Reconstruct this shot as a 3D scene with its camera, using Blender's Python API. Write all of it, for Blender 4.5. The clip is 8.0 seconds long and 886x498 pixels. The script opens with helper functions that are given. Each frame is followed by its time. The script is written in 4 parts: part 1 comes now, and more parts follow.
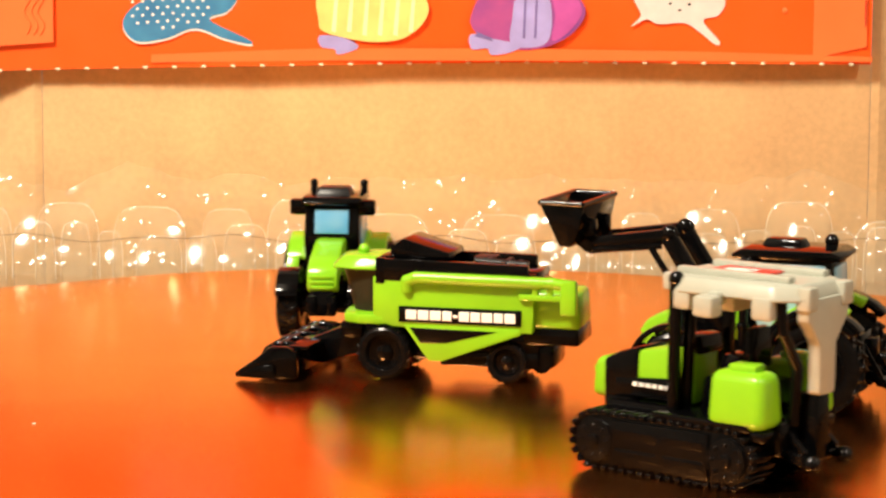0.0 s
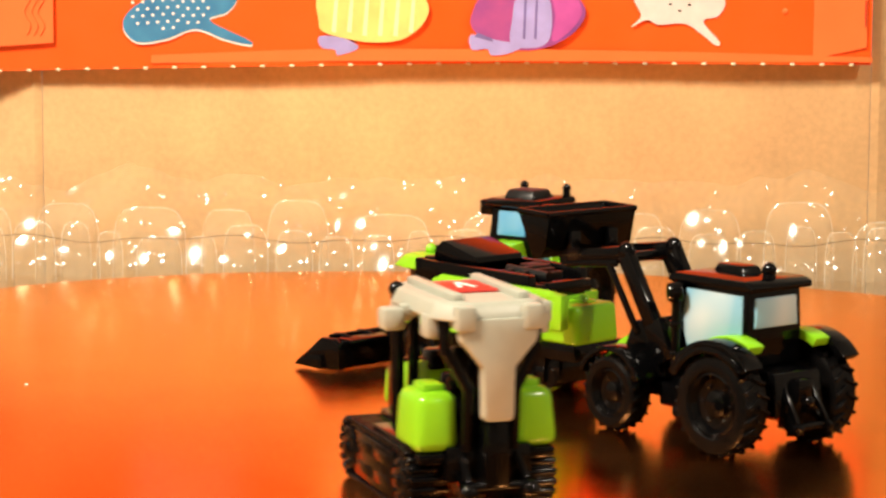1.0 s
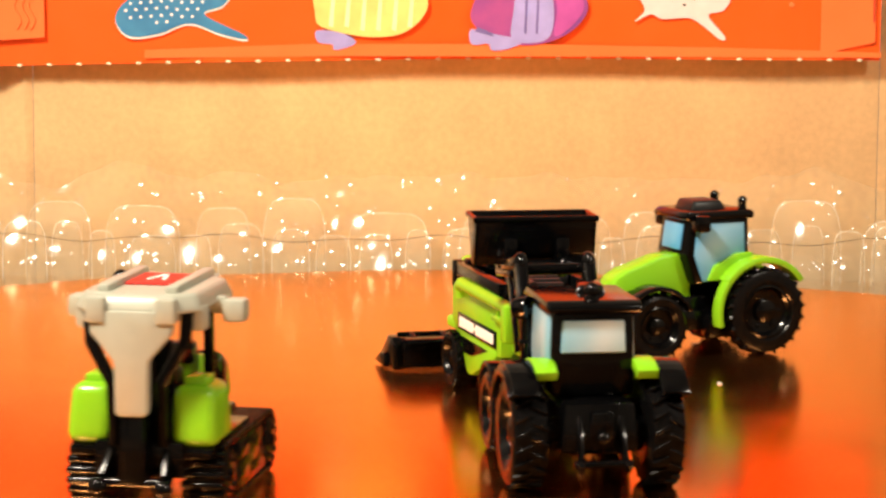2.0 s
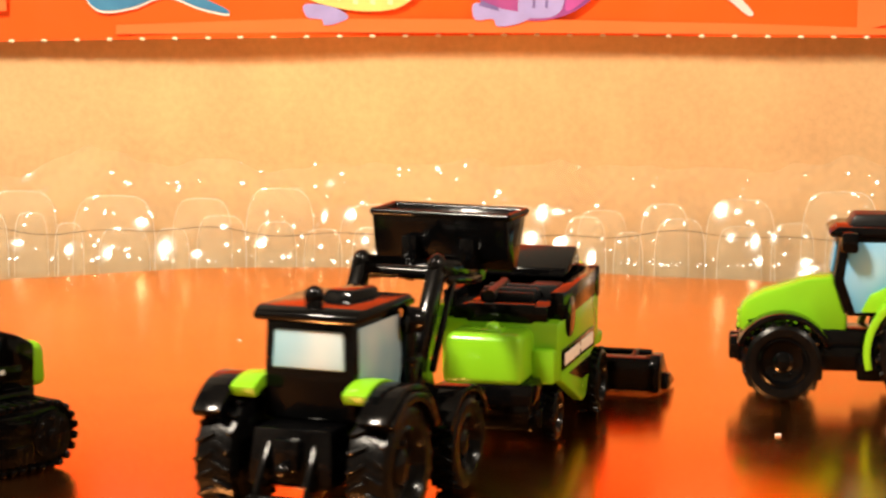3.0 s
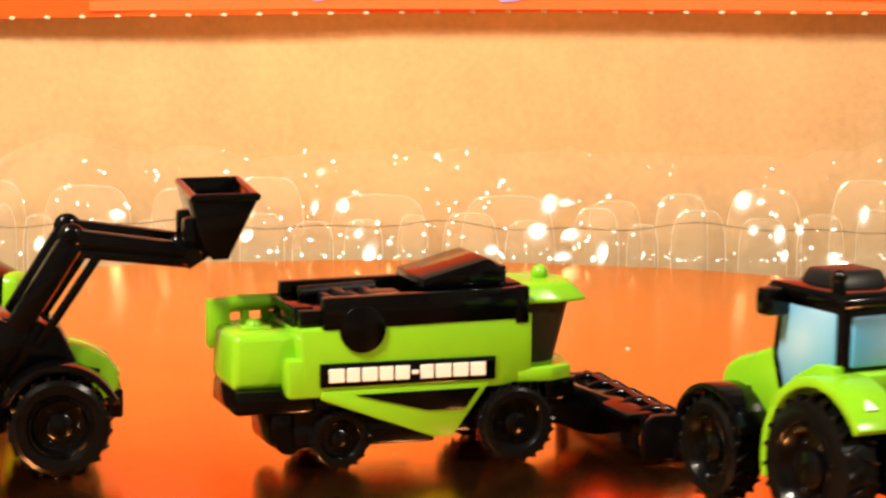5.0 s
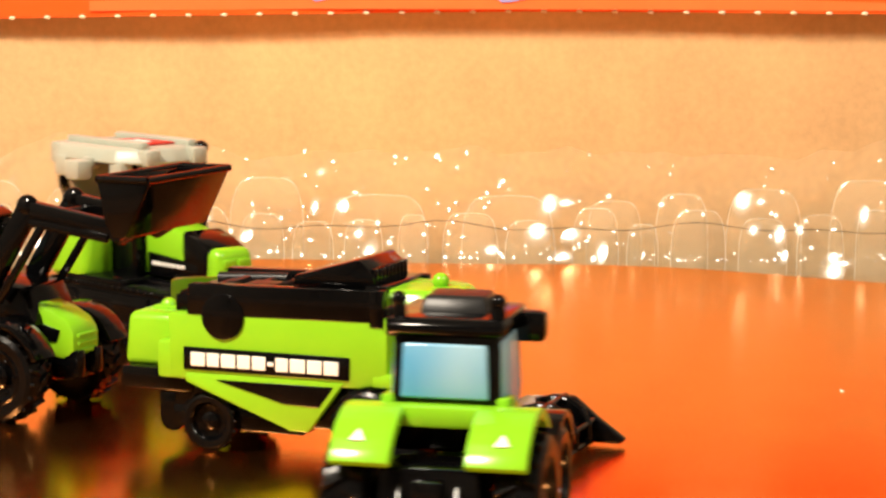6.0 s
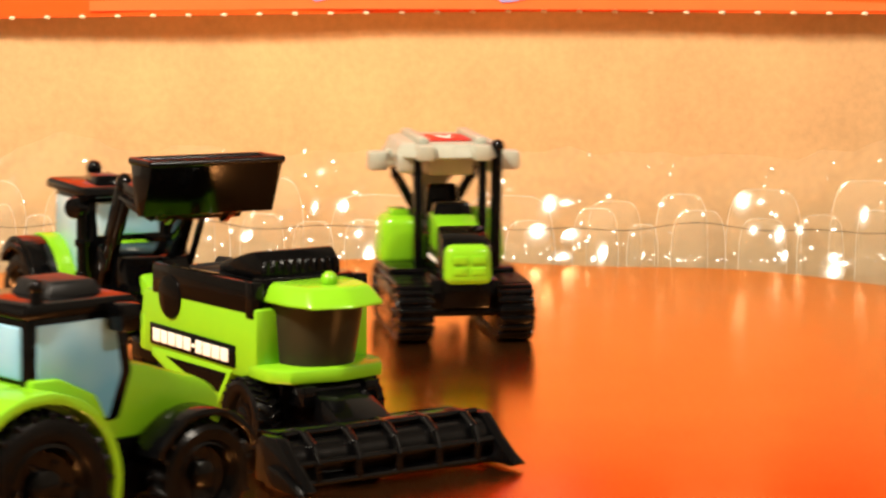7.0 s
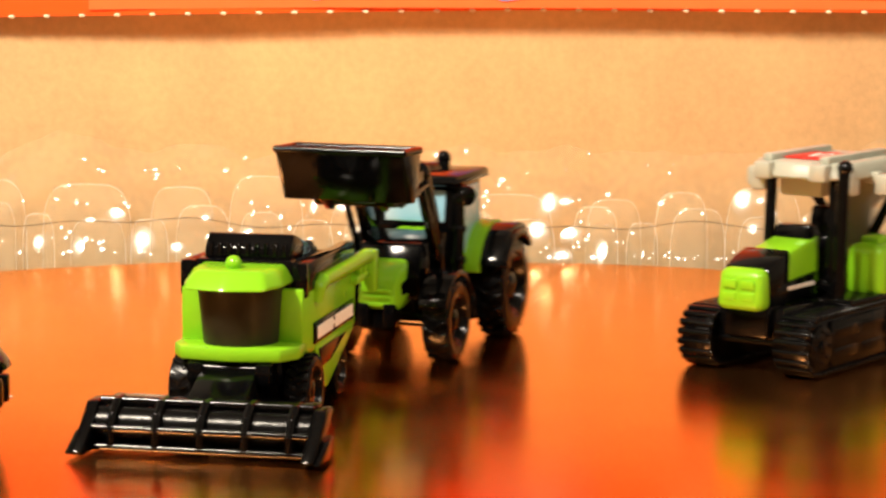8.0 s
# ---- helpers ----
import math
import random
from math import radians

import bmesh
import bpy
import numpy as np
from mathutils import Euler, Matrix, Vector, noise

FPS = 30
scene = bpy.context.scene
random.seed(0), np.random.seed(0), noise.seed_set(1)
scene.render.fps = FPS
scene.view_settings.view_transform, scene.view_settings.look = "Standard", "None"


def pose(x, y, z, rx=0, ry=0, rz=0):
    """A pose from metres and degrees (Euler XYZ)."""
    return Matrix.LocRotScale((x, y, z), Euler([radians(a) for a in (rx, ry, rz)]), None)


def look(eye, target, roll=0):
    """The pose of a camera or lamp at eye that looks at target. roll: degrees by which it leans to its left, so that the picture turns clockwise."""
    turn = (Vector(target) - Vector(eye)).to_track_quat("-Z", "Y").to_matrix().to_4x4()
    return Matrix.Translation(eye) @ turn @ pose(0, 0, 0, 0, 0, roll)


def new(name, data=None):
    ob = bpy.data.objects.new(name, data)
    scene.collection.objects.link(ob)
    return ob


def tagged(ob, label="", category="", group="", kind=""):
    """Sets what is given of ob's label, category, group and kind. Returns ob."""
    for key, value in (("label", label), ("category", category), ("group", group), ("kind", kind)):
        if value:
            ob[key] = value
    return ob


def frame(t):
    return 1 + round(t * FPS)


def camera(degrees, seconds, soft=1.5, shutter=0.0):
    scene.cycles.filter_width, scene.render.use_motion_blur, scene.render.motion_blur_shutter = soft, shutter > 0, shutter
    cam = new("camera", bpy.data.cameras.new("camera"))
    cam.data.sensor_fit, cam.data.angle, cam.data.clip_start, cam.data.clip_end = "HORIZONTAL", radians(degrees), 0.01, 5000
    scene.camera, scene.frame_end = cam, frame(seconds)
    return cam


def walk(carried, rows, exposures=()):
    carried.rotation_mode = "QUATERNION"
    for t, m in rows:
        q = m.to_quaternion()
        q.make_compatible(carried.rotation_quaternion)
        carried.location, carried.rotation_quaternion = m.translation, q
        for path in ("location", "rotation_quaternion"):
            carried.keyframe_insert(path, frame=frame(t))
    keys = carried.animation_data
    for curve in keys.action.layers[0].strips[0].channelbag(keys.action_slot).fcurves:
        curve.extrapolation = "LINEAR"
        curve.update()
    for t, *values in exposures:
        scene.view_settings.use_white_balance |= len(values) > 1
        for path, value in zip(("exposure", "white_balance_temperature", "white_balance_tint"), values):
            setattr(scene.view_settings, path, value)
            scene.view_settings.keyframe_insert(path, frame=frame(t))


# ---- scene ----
# Toy farm machines on a glossy orange turntable, in front of an open cardboard box.
cam = camera(19.946, 8.0, soft=2.5, shutter=0.4)


def cam_pose(x, y, z, yaw, pitch, roll):
    return pose(x, y, z, 90 + pitch, 0, yaw) @ pose(0, 0, 0, 0, 0, roll)


walk(cam, [
    (0.0, cam_pose(0.01832, -0.62511, 0.11795, 0.841, -7.440, 0.29)),
    (1.0, cam_pose(0.01832, -0.62511, 0.11795, 0.843, -7.428, 0.29)),
    (1.5, cam_pose(0.01832, -0.62511, 0.11795, 0.841, -7.400, 0.29)),
    (1.7, cam_pose(0.01820, -0.62400, 0.11780, 0.835, -7.410, 0.29)),
    (2.3, cam_pose(0.01480, -0.58020, 0.11210, 0.620, -7.490, 0.38)),
    (2.8, cam_pose(0.01220, -0.54690, 0.10755, 0.480, -7.535, 0.44)),
    (3.0, cam_pose(0.01159, -0.53365, 0.10576, 0.430, -7.546, 0.46)),
    (3.5, cam_pose(0.01241, -0.50008, 0.10082, 0.521, -7.547, 0.43)),
    (3.9, cam_pose(0.01345, -0.47800, 0.09785, 0.605, -7.640, 0.40)),
    (4.1, cam_pose(0.01358, -0.47693, 0.09770, 0.612, -7.644, 0.40)),
    (7.4, cam_pose(0.01358, -0.47693, 0.09770, 0.612, -7.644, 0.40)),
    (8.0, cam_pose(0.01358, -0.47693, 0.09770, 0.600, -7.674, 0.40)),
], exposures=[(0.0, 0.0), (8.0, 0.0)])

# ---- light: warm lamp over the table, with an added uplight and fill ----
world = bpy.data.worlds.new("room_dim")
scene.world = world
world.use_nodes = True
world.node_tree.nodes["Background"].inputs["Color"].default_value = (1.0, 0.8, 0.6, 1)
world.node_tree.nodes["Background"].inputs["Strength"].default_value = 0.015


def lamp(name, eye, target, size, watts, colour):
    data = bpy.data.lights.new(name, "AREA")
    data.shape, data.size, data.energy, data.color = "DISK", size, watts, colour
    ob = new(name, data)
    ob.matrix_world = look(eye, target)
    return ob


lamp("ceiling_lamp_light", (-0.58, -0.58, 1.04), (0.05, 0.1, 0.03), 0.22, 36.0, (1.0, 0.87, 0.70))
# added upward light that brightens the ceiling for bounce, without a fixture
lamp("bounce_uplight", (-0.58, -0.58, 1.12), (-0.58, -0.57, 1.75), 0.22, 9, (1.0, 0.88, 0.72))
# added fill from the right that evens out the cardboard; no lamp stands there
lamp("right_fill_light", (0.80, -0.60, 0.85), (0.05, 0.15, 0.05), 0.10, 7.0, (1.0, 0.88, 0.72))

# ---- materials ----


def material(name, base, rough=0.4, metal=0.0, coat=0.0, grain=0.0, scale=200.0, bump=0.0, bump_scale=400.0,
             spread=0.15, spec=0.5, second=None):
    m = bpy.data.materials.new(name)
    m.use_nodes = True
    nt = m.node_tree
    b = nt.nodes["Principled BSDF"]
    b.inputs["Base Color"].default_value = (*base, 1)
    b.inputs["Roughness"].default_value = rough
    b.inputs["Metallic"].default_value = metal
    b.inputs["Coat Weight"].default_value = coat
    b.inputs["Coat Roughness"].default_value = 0.06
    b.inputs["Specular IOR Level"].default_value = spec
    tc = nt.nodes.new("ShaderNodeTexCoord")
    if grain:
        n1 = nt.nodes.new("ShaderNodeTexNoise")
        n1.inputs["Scale"].default_value, n1.inputs["Detail"].default_value = scale, 6
        n2 = nt.nodes.new("ShaderNodeTexNoise")
        n2.inputs["Scale"].default_value, n2.inputs["Detail"].default_value = scale / 9, 3
        add = nt.nodes.new("ShaderNodeMath")
        add.operation = "ADD"
        ramp = nt.nodes.new("ShaderNodeMapRange")
        ramp.inputs["From Min"].default_value, ramp.inputs["From Max"].default_value = 0.7, 1.3
        mix = nt.nodes.new("ShaderNodeMix")
        mix.data_type = "RGBA"
        low = second or tuple(c * (1 - grain) for c in base)
        mix.inputs["A"].default_value = (*low, 1)
        mix.inputs["B"].default_value = (*(min(1, c * (1 + grain * 0.5)) for c in base), 1)
        for n in (n1, n2):
            nt.links.new(tc.outputs["Object"], n.inputs["Vector"])
        nt.links.new(n1.outputs["Fac"], add.inputs[0])
        nt.links.new(n2.outputs["Fac"], add.inputs[1])
        nt.links.new(add.outputs[0], ramp.inputs["Value"])
        nt.links.new(ramp.outputs["Result"], mix.inputs["Factor"])
        nt.links.new(mix.outputs["Result"], b.inputs["Base Color"])
        rr = nt.nodes.new("ShaderNodeMapRange")
        rr.inputs["From Min"].default_value, rr.inputs["From Max"].default_value = 0.6, 1.4
        rr.inputs["To Min"].default_value = max(0.02, rough * (1 - spread))
        rr.inputs["To Max"].default_value = min(1, rough * (1 + spread))
        nt.links.new(add.outputs[0], rr.inputs["Value"])
        nt.links.new(rr.outputs["Result"], b.inputs["Roughness"])
    if bump:
        nb = nt.nodes.new("ShaderNodeTexNoise")
        nb.inputs["Scale"].default_value, nb.inputs["Detail"].default_value = bump_scale, 4
        nt.links.new(tc.outputs["Object"], nb.inputs["Vector"])
        bp = nt.nodes.new("ShaderNodeBump")
        bp.inputs["Strength"].default_value, bp.inputs["Distance"].default_value = bump, 0.0004
        nt.links.new(nb.outputs["Fac"], bp.inputs["Height"])
        nt.links.new(bp.outputs["Normal"], b.inputs["Normal"])
    return m


LIME = material("lime_plastic", (0.205, 0.51, 0.012), 0.23, grain=0.05, scale=160, bump=0.025, bump_scale=300)
BLACK = material("gloss_black_plastic", (0.0016, 0.0016, 0.0018), 0.12, spec=0.25, grain=0.3, scale=600, bump=0.06, bump_scale=900)
RUBBER = material("black_tyre_plastic", (0.003, 0.0028, 0.0028), 0.22, spec=0.16, grain=0.35, scale=700, bump=0.12, bump_scale=1200)
GREY = material("dull_grey_plastic", (0.009, 0.0088, 0.009), 0.36, spec=0.3, grain=0.3, scale=500, bump=0.1)
WHITE = material("cream_white_plastic", (0.375, 0.385, 0.315), 0.36, grain=0.06, scale=400, bump=0.05)
PRINT_WHITE = material("white_print", (0.86, 0.85, 0.80), 0.45)
RED = material("red_print", (0.55, 0.03, 0.02), 0.4, grain=0.15)
KRAFT = material("kraft_cardboard", (0.66, 0.432, 0.212), 0.75, grain=0.14, scale=420, bump=0.15, bump_scale=900, spec=0.2)
KRAFT_EDGE = material("torn_paper_fibre", (0.80, 0.68, 0.48), 0.8)
ORANGE = material("orange_printed_card", (0.95, 0.10, 0.007), 0.42, grain=0.05, scale=90, spec=0.4)
PALE_ORANGE = material("pale_orange_print", (0.92, 0.165, 0.035), 0.45, grain=0.10, scale=60)
BLUE = material("blue_print", (0.05, 0.24, 0.42), 0.45, grain=0.3, scale=120, second=(0.03, 0.16, 0.34))
YELLOW = material("yellow_print", (0.86, 0.66, 0.20), 0.45, grain=0.2, scale=120)
PURPLE = material("purple_print", (0.33, 0.06, 0.22), 0.45, grain=0.4, scale=110, second=(0.16, 0.05, 0.25))
LILAC = material("lilac_print", (0.35, 0.33, 0.68), 0.45, grain=0.2, scale=120)
PINK = material("pink_print", (0.44, 0.08, 0.33), 0.45, grain=0.4, scale=130, second=(0.34, 0.06, 0.28))
DEEP_LILAC = material("deep_lilac_print", (0.16, 0.13, 0.36), 0.45, grain=0.2, scale=120)
PALE = material("pale_grey_print", (0.66, 0.63, 0.60), 0.45, grain=0.15, scale=150)
WOOD = material("dark_wood", (0.16, 0.08, 0.035), 0.4, grain=0.4, scale=30)
PAINT = material("warm_wall_paint", (0.27, 0.24, 0.20), 0.8, grain=0.05, scale=8)

# foil card: tinted metal under a clear coat
FOIL = material("orange_foil_card", (1.0, 0.43, 0.145), 0.19, metal=1.0, coat=0.12, grain=0.08, scale=38, bump=0.07, bump_scale=24, spread=0.3)

FOIL.node_tree.nodes["Principled BSDF"].inputs["Coat Roughness"].default_value = 0.15
FOIL.node_tree.nodes["Principled BSDF"].inputs["Specular Tint"].default_value = (1.0, 0.72, 0.42, 1)


def window_print(name, low, high):
    """Printed window: soft clouds of pale and deeper blue."""
    m = material(name, low, 0.2)
    nt = m.node_tree
    tc = nt.nodes.new("ShaderNodeTexCoord")
    wave = nt.nodes.new("ShaderNodeTexNoise")
    wave.inputs["Scale"].default_value, wave.inputs["Detail"].default_value = 62, 1
    mix = nt.nodes.new("ShaderNodeMix")
    mix.data_type = "RGBA"
    mix.inputs["A"].default_value = (*low, 1)
    mix.inputs["B"].default_value = (*high, 1)
    rng = nt.nodes.new("ShaderNodeMapRange")
    rng.inputs["From Min"].default_value, rng.inputs["From Max"].default_value = 0.36, 0.62
    nt.links.new(tc.outputs["Object"], wave.inputs["Vector"])
    nt.links.new(wave.outputs["Fac"], rng.inputs["Value"])
    nt.links.new(rng.outputs["Result"], mix.inputs["Factor"])
    nt.links.new(mix.outputs["Result"], nt.nodes["Principled BSDF"].inputs["Base Color"])
    return m


GLAZE = window_print("blue_window_print", (0.09, 0.33, 0.58), (0.34, 0.55, 0.66))
PALE_GLAZE = window_print("pale_window_print", (0.22, 0.44, 0.57), (0.56, 0.64, 0.65))


def clear_plastic(name, tint, gloss_rough, body, bump, ior=1.38):
    """Thin clear sheet: mostly see-through, with a gloss that grows at the edges."""
    m = bpy.data.materials.new(name)
    m.use_nodes = True
    nt = m.node_tree
    nt.nodes.remove(nt.nodes["Principled BSDF"])
    out = nt.nodes["Material Output"]
    clear = nt.nodes.new("ShaderNodeBsdfTransparent")
    clear.inputs["Color"].default_value = (*tint, 1)
    milk = nt.nodes.new("ShaderNodeBsdfDiffuse")
    milk.inputs["Color"].default_value = (0.97, 0.84, 0.60, 1)
    gloss = nt.nodes.new("ShaderNodeBsdfGlossy")
    gloss.inputs["Roughness"].default_value = gloss_rough
    inner, outer = nt.nodes.new("ShaderNodeMixShader"), nt.nodes.new("ShaderNodeMixShader")
    inner.inputs["Fac"].default_value = body
    weight = nt.nodes.new("ShaderNodeLayerWeight")
    weight.inputs["Blend"].default_value = 0.5
    power = nt.nodes.new("ShaderNodeMath")
    power.operation, power.inputs[1].default_value = "POWER", 4.0
    fres = nt.nodes.new("ShaderNodeMath")
    fres.operation = "MULTIPLY_ADD"
    fres.inputs[1].default_value, fres.inputs[2].default_value = 0.5, ((ior - 1) / (ior + 1)) ** 2
    nt.links.new(weight.outputs["Facing"], power.inputs[0])
    nt.links.new(power.outputs[0], fres.inputs[0])
    nb = nt.nodes.new("ShaderNodeTexNoise")
    nb.inputs["Scale"].default_value, nb.inputs["Detail"].default_value = 260, 3
    bp = nt.nodes.new("ShaderNodeBump")
    bp.inputs["Strength"].default_value, bp.inputs["Distance"].default_value = bump, 0.0015
    tc = nt.nodes.new("ShaderNodeTexCoord")
    nt.links.new(tc.outputs["Object"], nb.inputs["Vector"])
    nt.links.new(nb.outputs["Fac"], bp.inputs["Height"])
    nt.links.new(bp.outputs["Normal"], gloss.inputs["Normal"])
    nt.links.new(bp.outputs["Normal"], weight.inputs["Normal"])
    nt.links.new(clear.outputs[0], inner.inputs[1])
    nt.links.new(milk.outputs[0], inner.inputs[2])
    nt.links.new(fres.outputs[0], outer.inputs["Fac"])
    nt.links.new(inner.outputs[0], outer.inputs[1])
    nt.links.new(gloss.outputs[0], outer.inputs[2])
    nt.links.new(outer.outputs[0], out.inputs["Surface"])
    return m


# pale colour for the rods that stand in for highlights on the cup edges
EDGE_SHINE = material("pale_edge_highlight", (0.85, 0.78, 0.66), 0.25)
CLEAR = clear_plastic("clear_blister_plastic", (1.0, 1.0, 1.0), 0.10, 0.12, 0.30, 1.55)
FILM = clear_plastic("crumpled_clear_film", (1.0, 1.0, 0.99), 0.22, 0.06, 0.08, 1.42)
# clear gloss for the added caps that only carry the glints
GLINT = clear_plastic("glint_cap_plastic", (1.0, 0.99, 0.97), 0.17, 0.0, 0.02, 1.7)
SMOKE = material("smoky_brown_cab_plastic", (0.026, 0.022, 0.012), 0.34, grain=0.2, scale=300, spec=0.12)

# ---- mesh helpers; shapes are in millimetres ----
MM = 0.001


def merge(bm, other):
    data = bpy.data.meshes.new("tmp")
    other.to_mesh(data)
    bm.from_mesh(data)
    bpy.data.meshes.remove(data)
    other.free()
    return bm


def bevelled(bm, width, segments=2):
    if width > 0:
        bmesh.ops.bevel(bm, geom=list(bm.edges), offset=width, segments=segments, affect="EDGES", profile=0.5, clamp_overlap=True)
    return bm


def box(bm, x0, x1, y0, y1, z0, z1, bev=0.4, top=(1, 1), shift=(0, 0), seg=2):
    """A box with bevelled edges; top scales the upper face in x and y, shift moves it."""
    b = bmesh.new()
    cx, cy = (x0 + x1) / 2, (y0 + y1) / 2
    low = [b.verts.new((x, y, z0)) for x, y in ((x0, y0), (x1, y0), (x1, y1), (x0, y1))]
    high = [b.verts.new((cx + (x - cx) * top[0] + shift[0], cy + (y - cy) * top[1] + shift[1], z1))
            for x, y in ((x0, y0), (x1, y0), (x1, y1), (x0, y1))]
    b.faces.new(low[::-1])
    b.faces.new(high)
    for i in range(4):
        j = (i + 1) % 4
        b.faces.new((low[i], low[j], high[j], high[i]))
    return merge(bm, bevelled(b, bev, seg))


def prism(bm, outline, y0, y1, bev=0.3, axis="y", y0b=None):
    """An outline in x and z (or x and y, axis z) drawn out along the other axis."""
    b = bmesh.new()

    def put(p, w):
        return (p[0], w, p[1]) if axis == "y" else (p[0], p[1], w) if axis == "z" else (w, p[0], p[1])
    one = [b.verts.new(put(p, y0)) for p in outline]
    two = [b.verts.new(put(p, y1)) for p in outline]
    n = len(outline)
    b.faces.new(one)
    b.faces.new(two[::-1])
    for i in range(n):
        j = (i + 1) % n
        b.faces.new((one[j], one[i], two[i], two[j]))
    bmesh.ops.recalc_face_normals(b, faces=b.faces)
    return merge(bm, bevelled(b, bev))


def rod(bm, p0, p1, r0, r1=None, n=14, bev=0.0):
    b = bmesh.new()
    p0, p1 = Vector(p0), Vector(p1)
    way = p1 - p0
    bmesh.ops.create_cone(b, cap_ends=True, segments=n, radius1=r0, radius2=r0 if r1 is None else r1, depth=way.length)
    bmesh.ops.transform(b, verts=b.verts, matrix=Matrix.Translation((p0 + p1) / 2) @ way.to_track_quat("Z", "Y").to_matrix().to_4x4())
    if bev:
        rims = [e for e in b.edges if len(e.link_faces) == 2 and any(len(f.verts) > 4 for f in e.link_faces)]
        bmesh.ops.bevel(b, geom=rims, offset=bev, segments=2, affect="EDGES", profile=0.5)
    return merge(bm, b)


def ball(bm, c, r, squash=(1, 1, 1), n=12):
    b = bmesh.new()
    bmesh.ops.create_uvsphere(b, u_segments=n, v_segments=max(6, n // 2 + 1), radius=r)
    bmesh.ops.transform(b, verts=b.verts, matrix=Matrix.Translation(c) @ Matrix.Diagonal((*squash, 1)))
    return merge(bm, b)


def lathe(bm, outline, c, n=36):
    """An outline of (radius, offset along y) turned round the y axis through c, closed on itself."""
    b = bmesh.new()
    rings = [[b.verts.new((c[0] + r * math.cos(2 * math.pi * k / n), c[1] + w, c[2] + r * math.sin(2 * math.pi * k / n))) for k in range(n)]
             for r, w in outline]
    m = len(outline)
    for i in range(m):
        a, z = rings[i], rings[(i + 1) % m]
        for k in range(n):
            b.faces.new((a[k], a[(k + 1) % n], z[(k + 1) % n], z[k]))
    bmesh.ops.recalc_face_normals(b, faces=b.faces)
    return merge(bm, b)


def bar(bm, p0, p1, width, height, bev=0.3):
    """A flat bar from p0 to p1, width along y."""
    p0, p1 = Vector(p0), Vector(p1)
    way = p1 - p0
    b = bmesh.new()
    bmesh.ops.create_cube(b, size=1)
    side = Vector((0, 1, 0))
    x = way.normalized()
    z = x.cross(side).normalized()
    y = z.cross(x)
    m = Matrix((x, y, z)).transposed().to_4x4()
    bmesh.ops.transform(b, verts=b.verts, matrix=Matrix.Translation((p0 + p1) / 2) @ m @ Matrix.Diagonal((way.length, width, height, 1)))
    return merge(bm, bevelled(b, bev))


def finish(bm, mat, scale=MM, angle=38):
    data = bpy.data.meshes.new("mesh")
    if scale != 1:
        bmesh.ops.scale(bm, vec=(scale,) * 3, verts=bm.verts)
    bm.to_mesh(data)
    bm.free()
    data.materials.append(mat)
    data.polygons.foreach_set("use_smooth", [True] * len(data.polygons))
    data.set_sharp_from_angle(angle=radians(angle))
    return data


def part(name, bm, mat, parent=None, label="", scale=MM):
    ob = new(name, finish(bm, mat, scale))
    ob.parent = parent
    return tagged(ob, label=label)


def new_bm():
    return bmesh.new()


# ---- the setting ----
def table():
    bm = box(new_bm(), -900, 900, -1300, 700, -58, -28, 3)
    return tagged(part("table", bm, WOOD), "dark wooden table top under the turntable", "table", kind="structure")


def room():
    for name, b in (("ceiling", (-0.9, 0.9, -1.3, 0.7, 1.45, 1.50)),
                    ("wall_north", (-0.9, 0.9, 0.7, 0.76, -0.058, 1.45)), ("wall_south", (-0.9, 0.9, -1.36, -1.3, -0.058, 1.45)),
                    ("wall_west", (-0.96, -0.9, -1.3, 0.7, -0.058, 1.45)), ("wall_east", (0.9, 0.96, -1.3, 0.7, -0.058, 1.45))):
        bm = box(new_bm(), *b, 0)
        tagged(part(name, bm, PAINT, scale=1), f"plain warm-painted {name.split('_')[0]} round the table", name.split("_")[0], kind="structure")


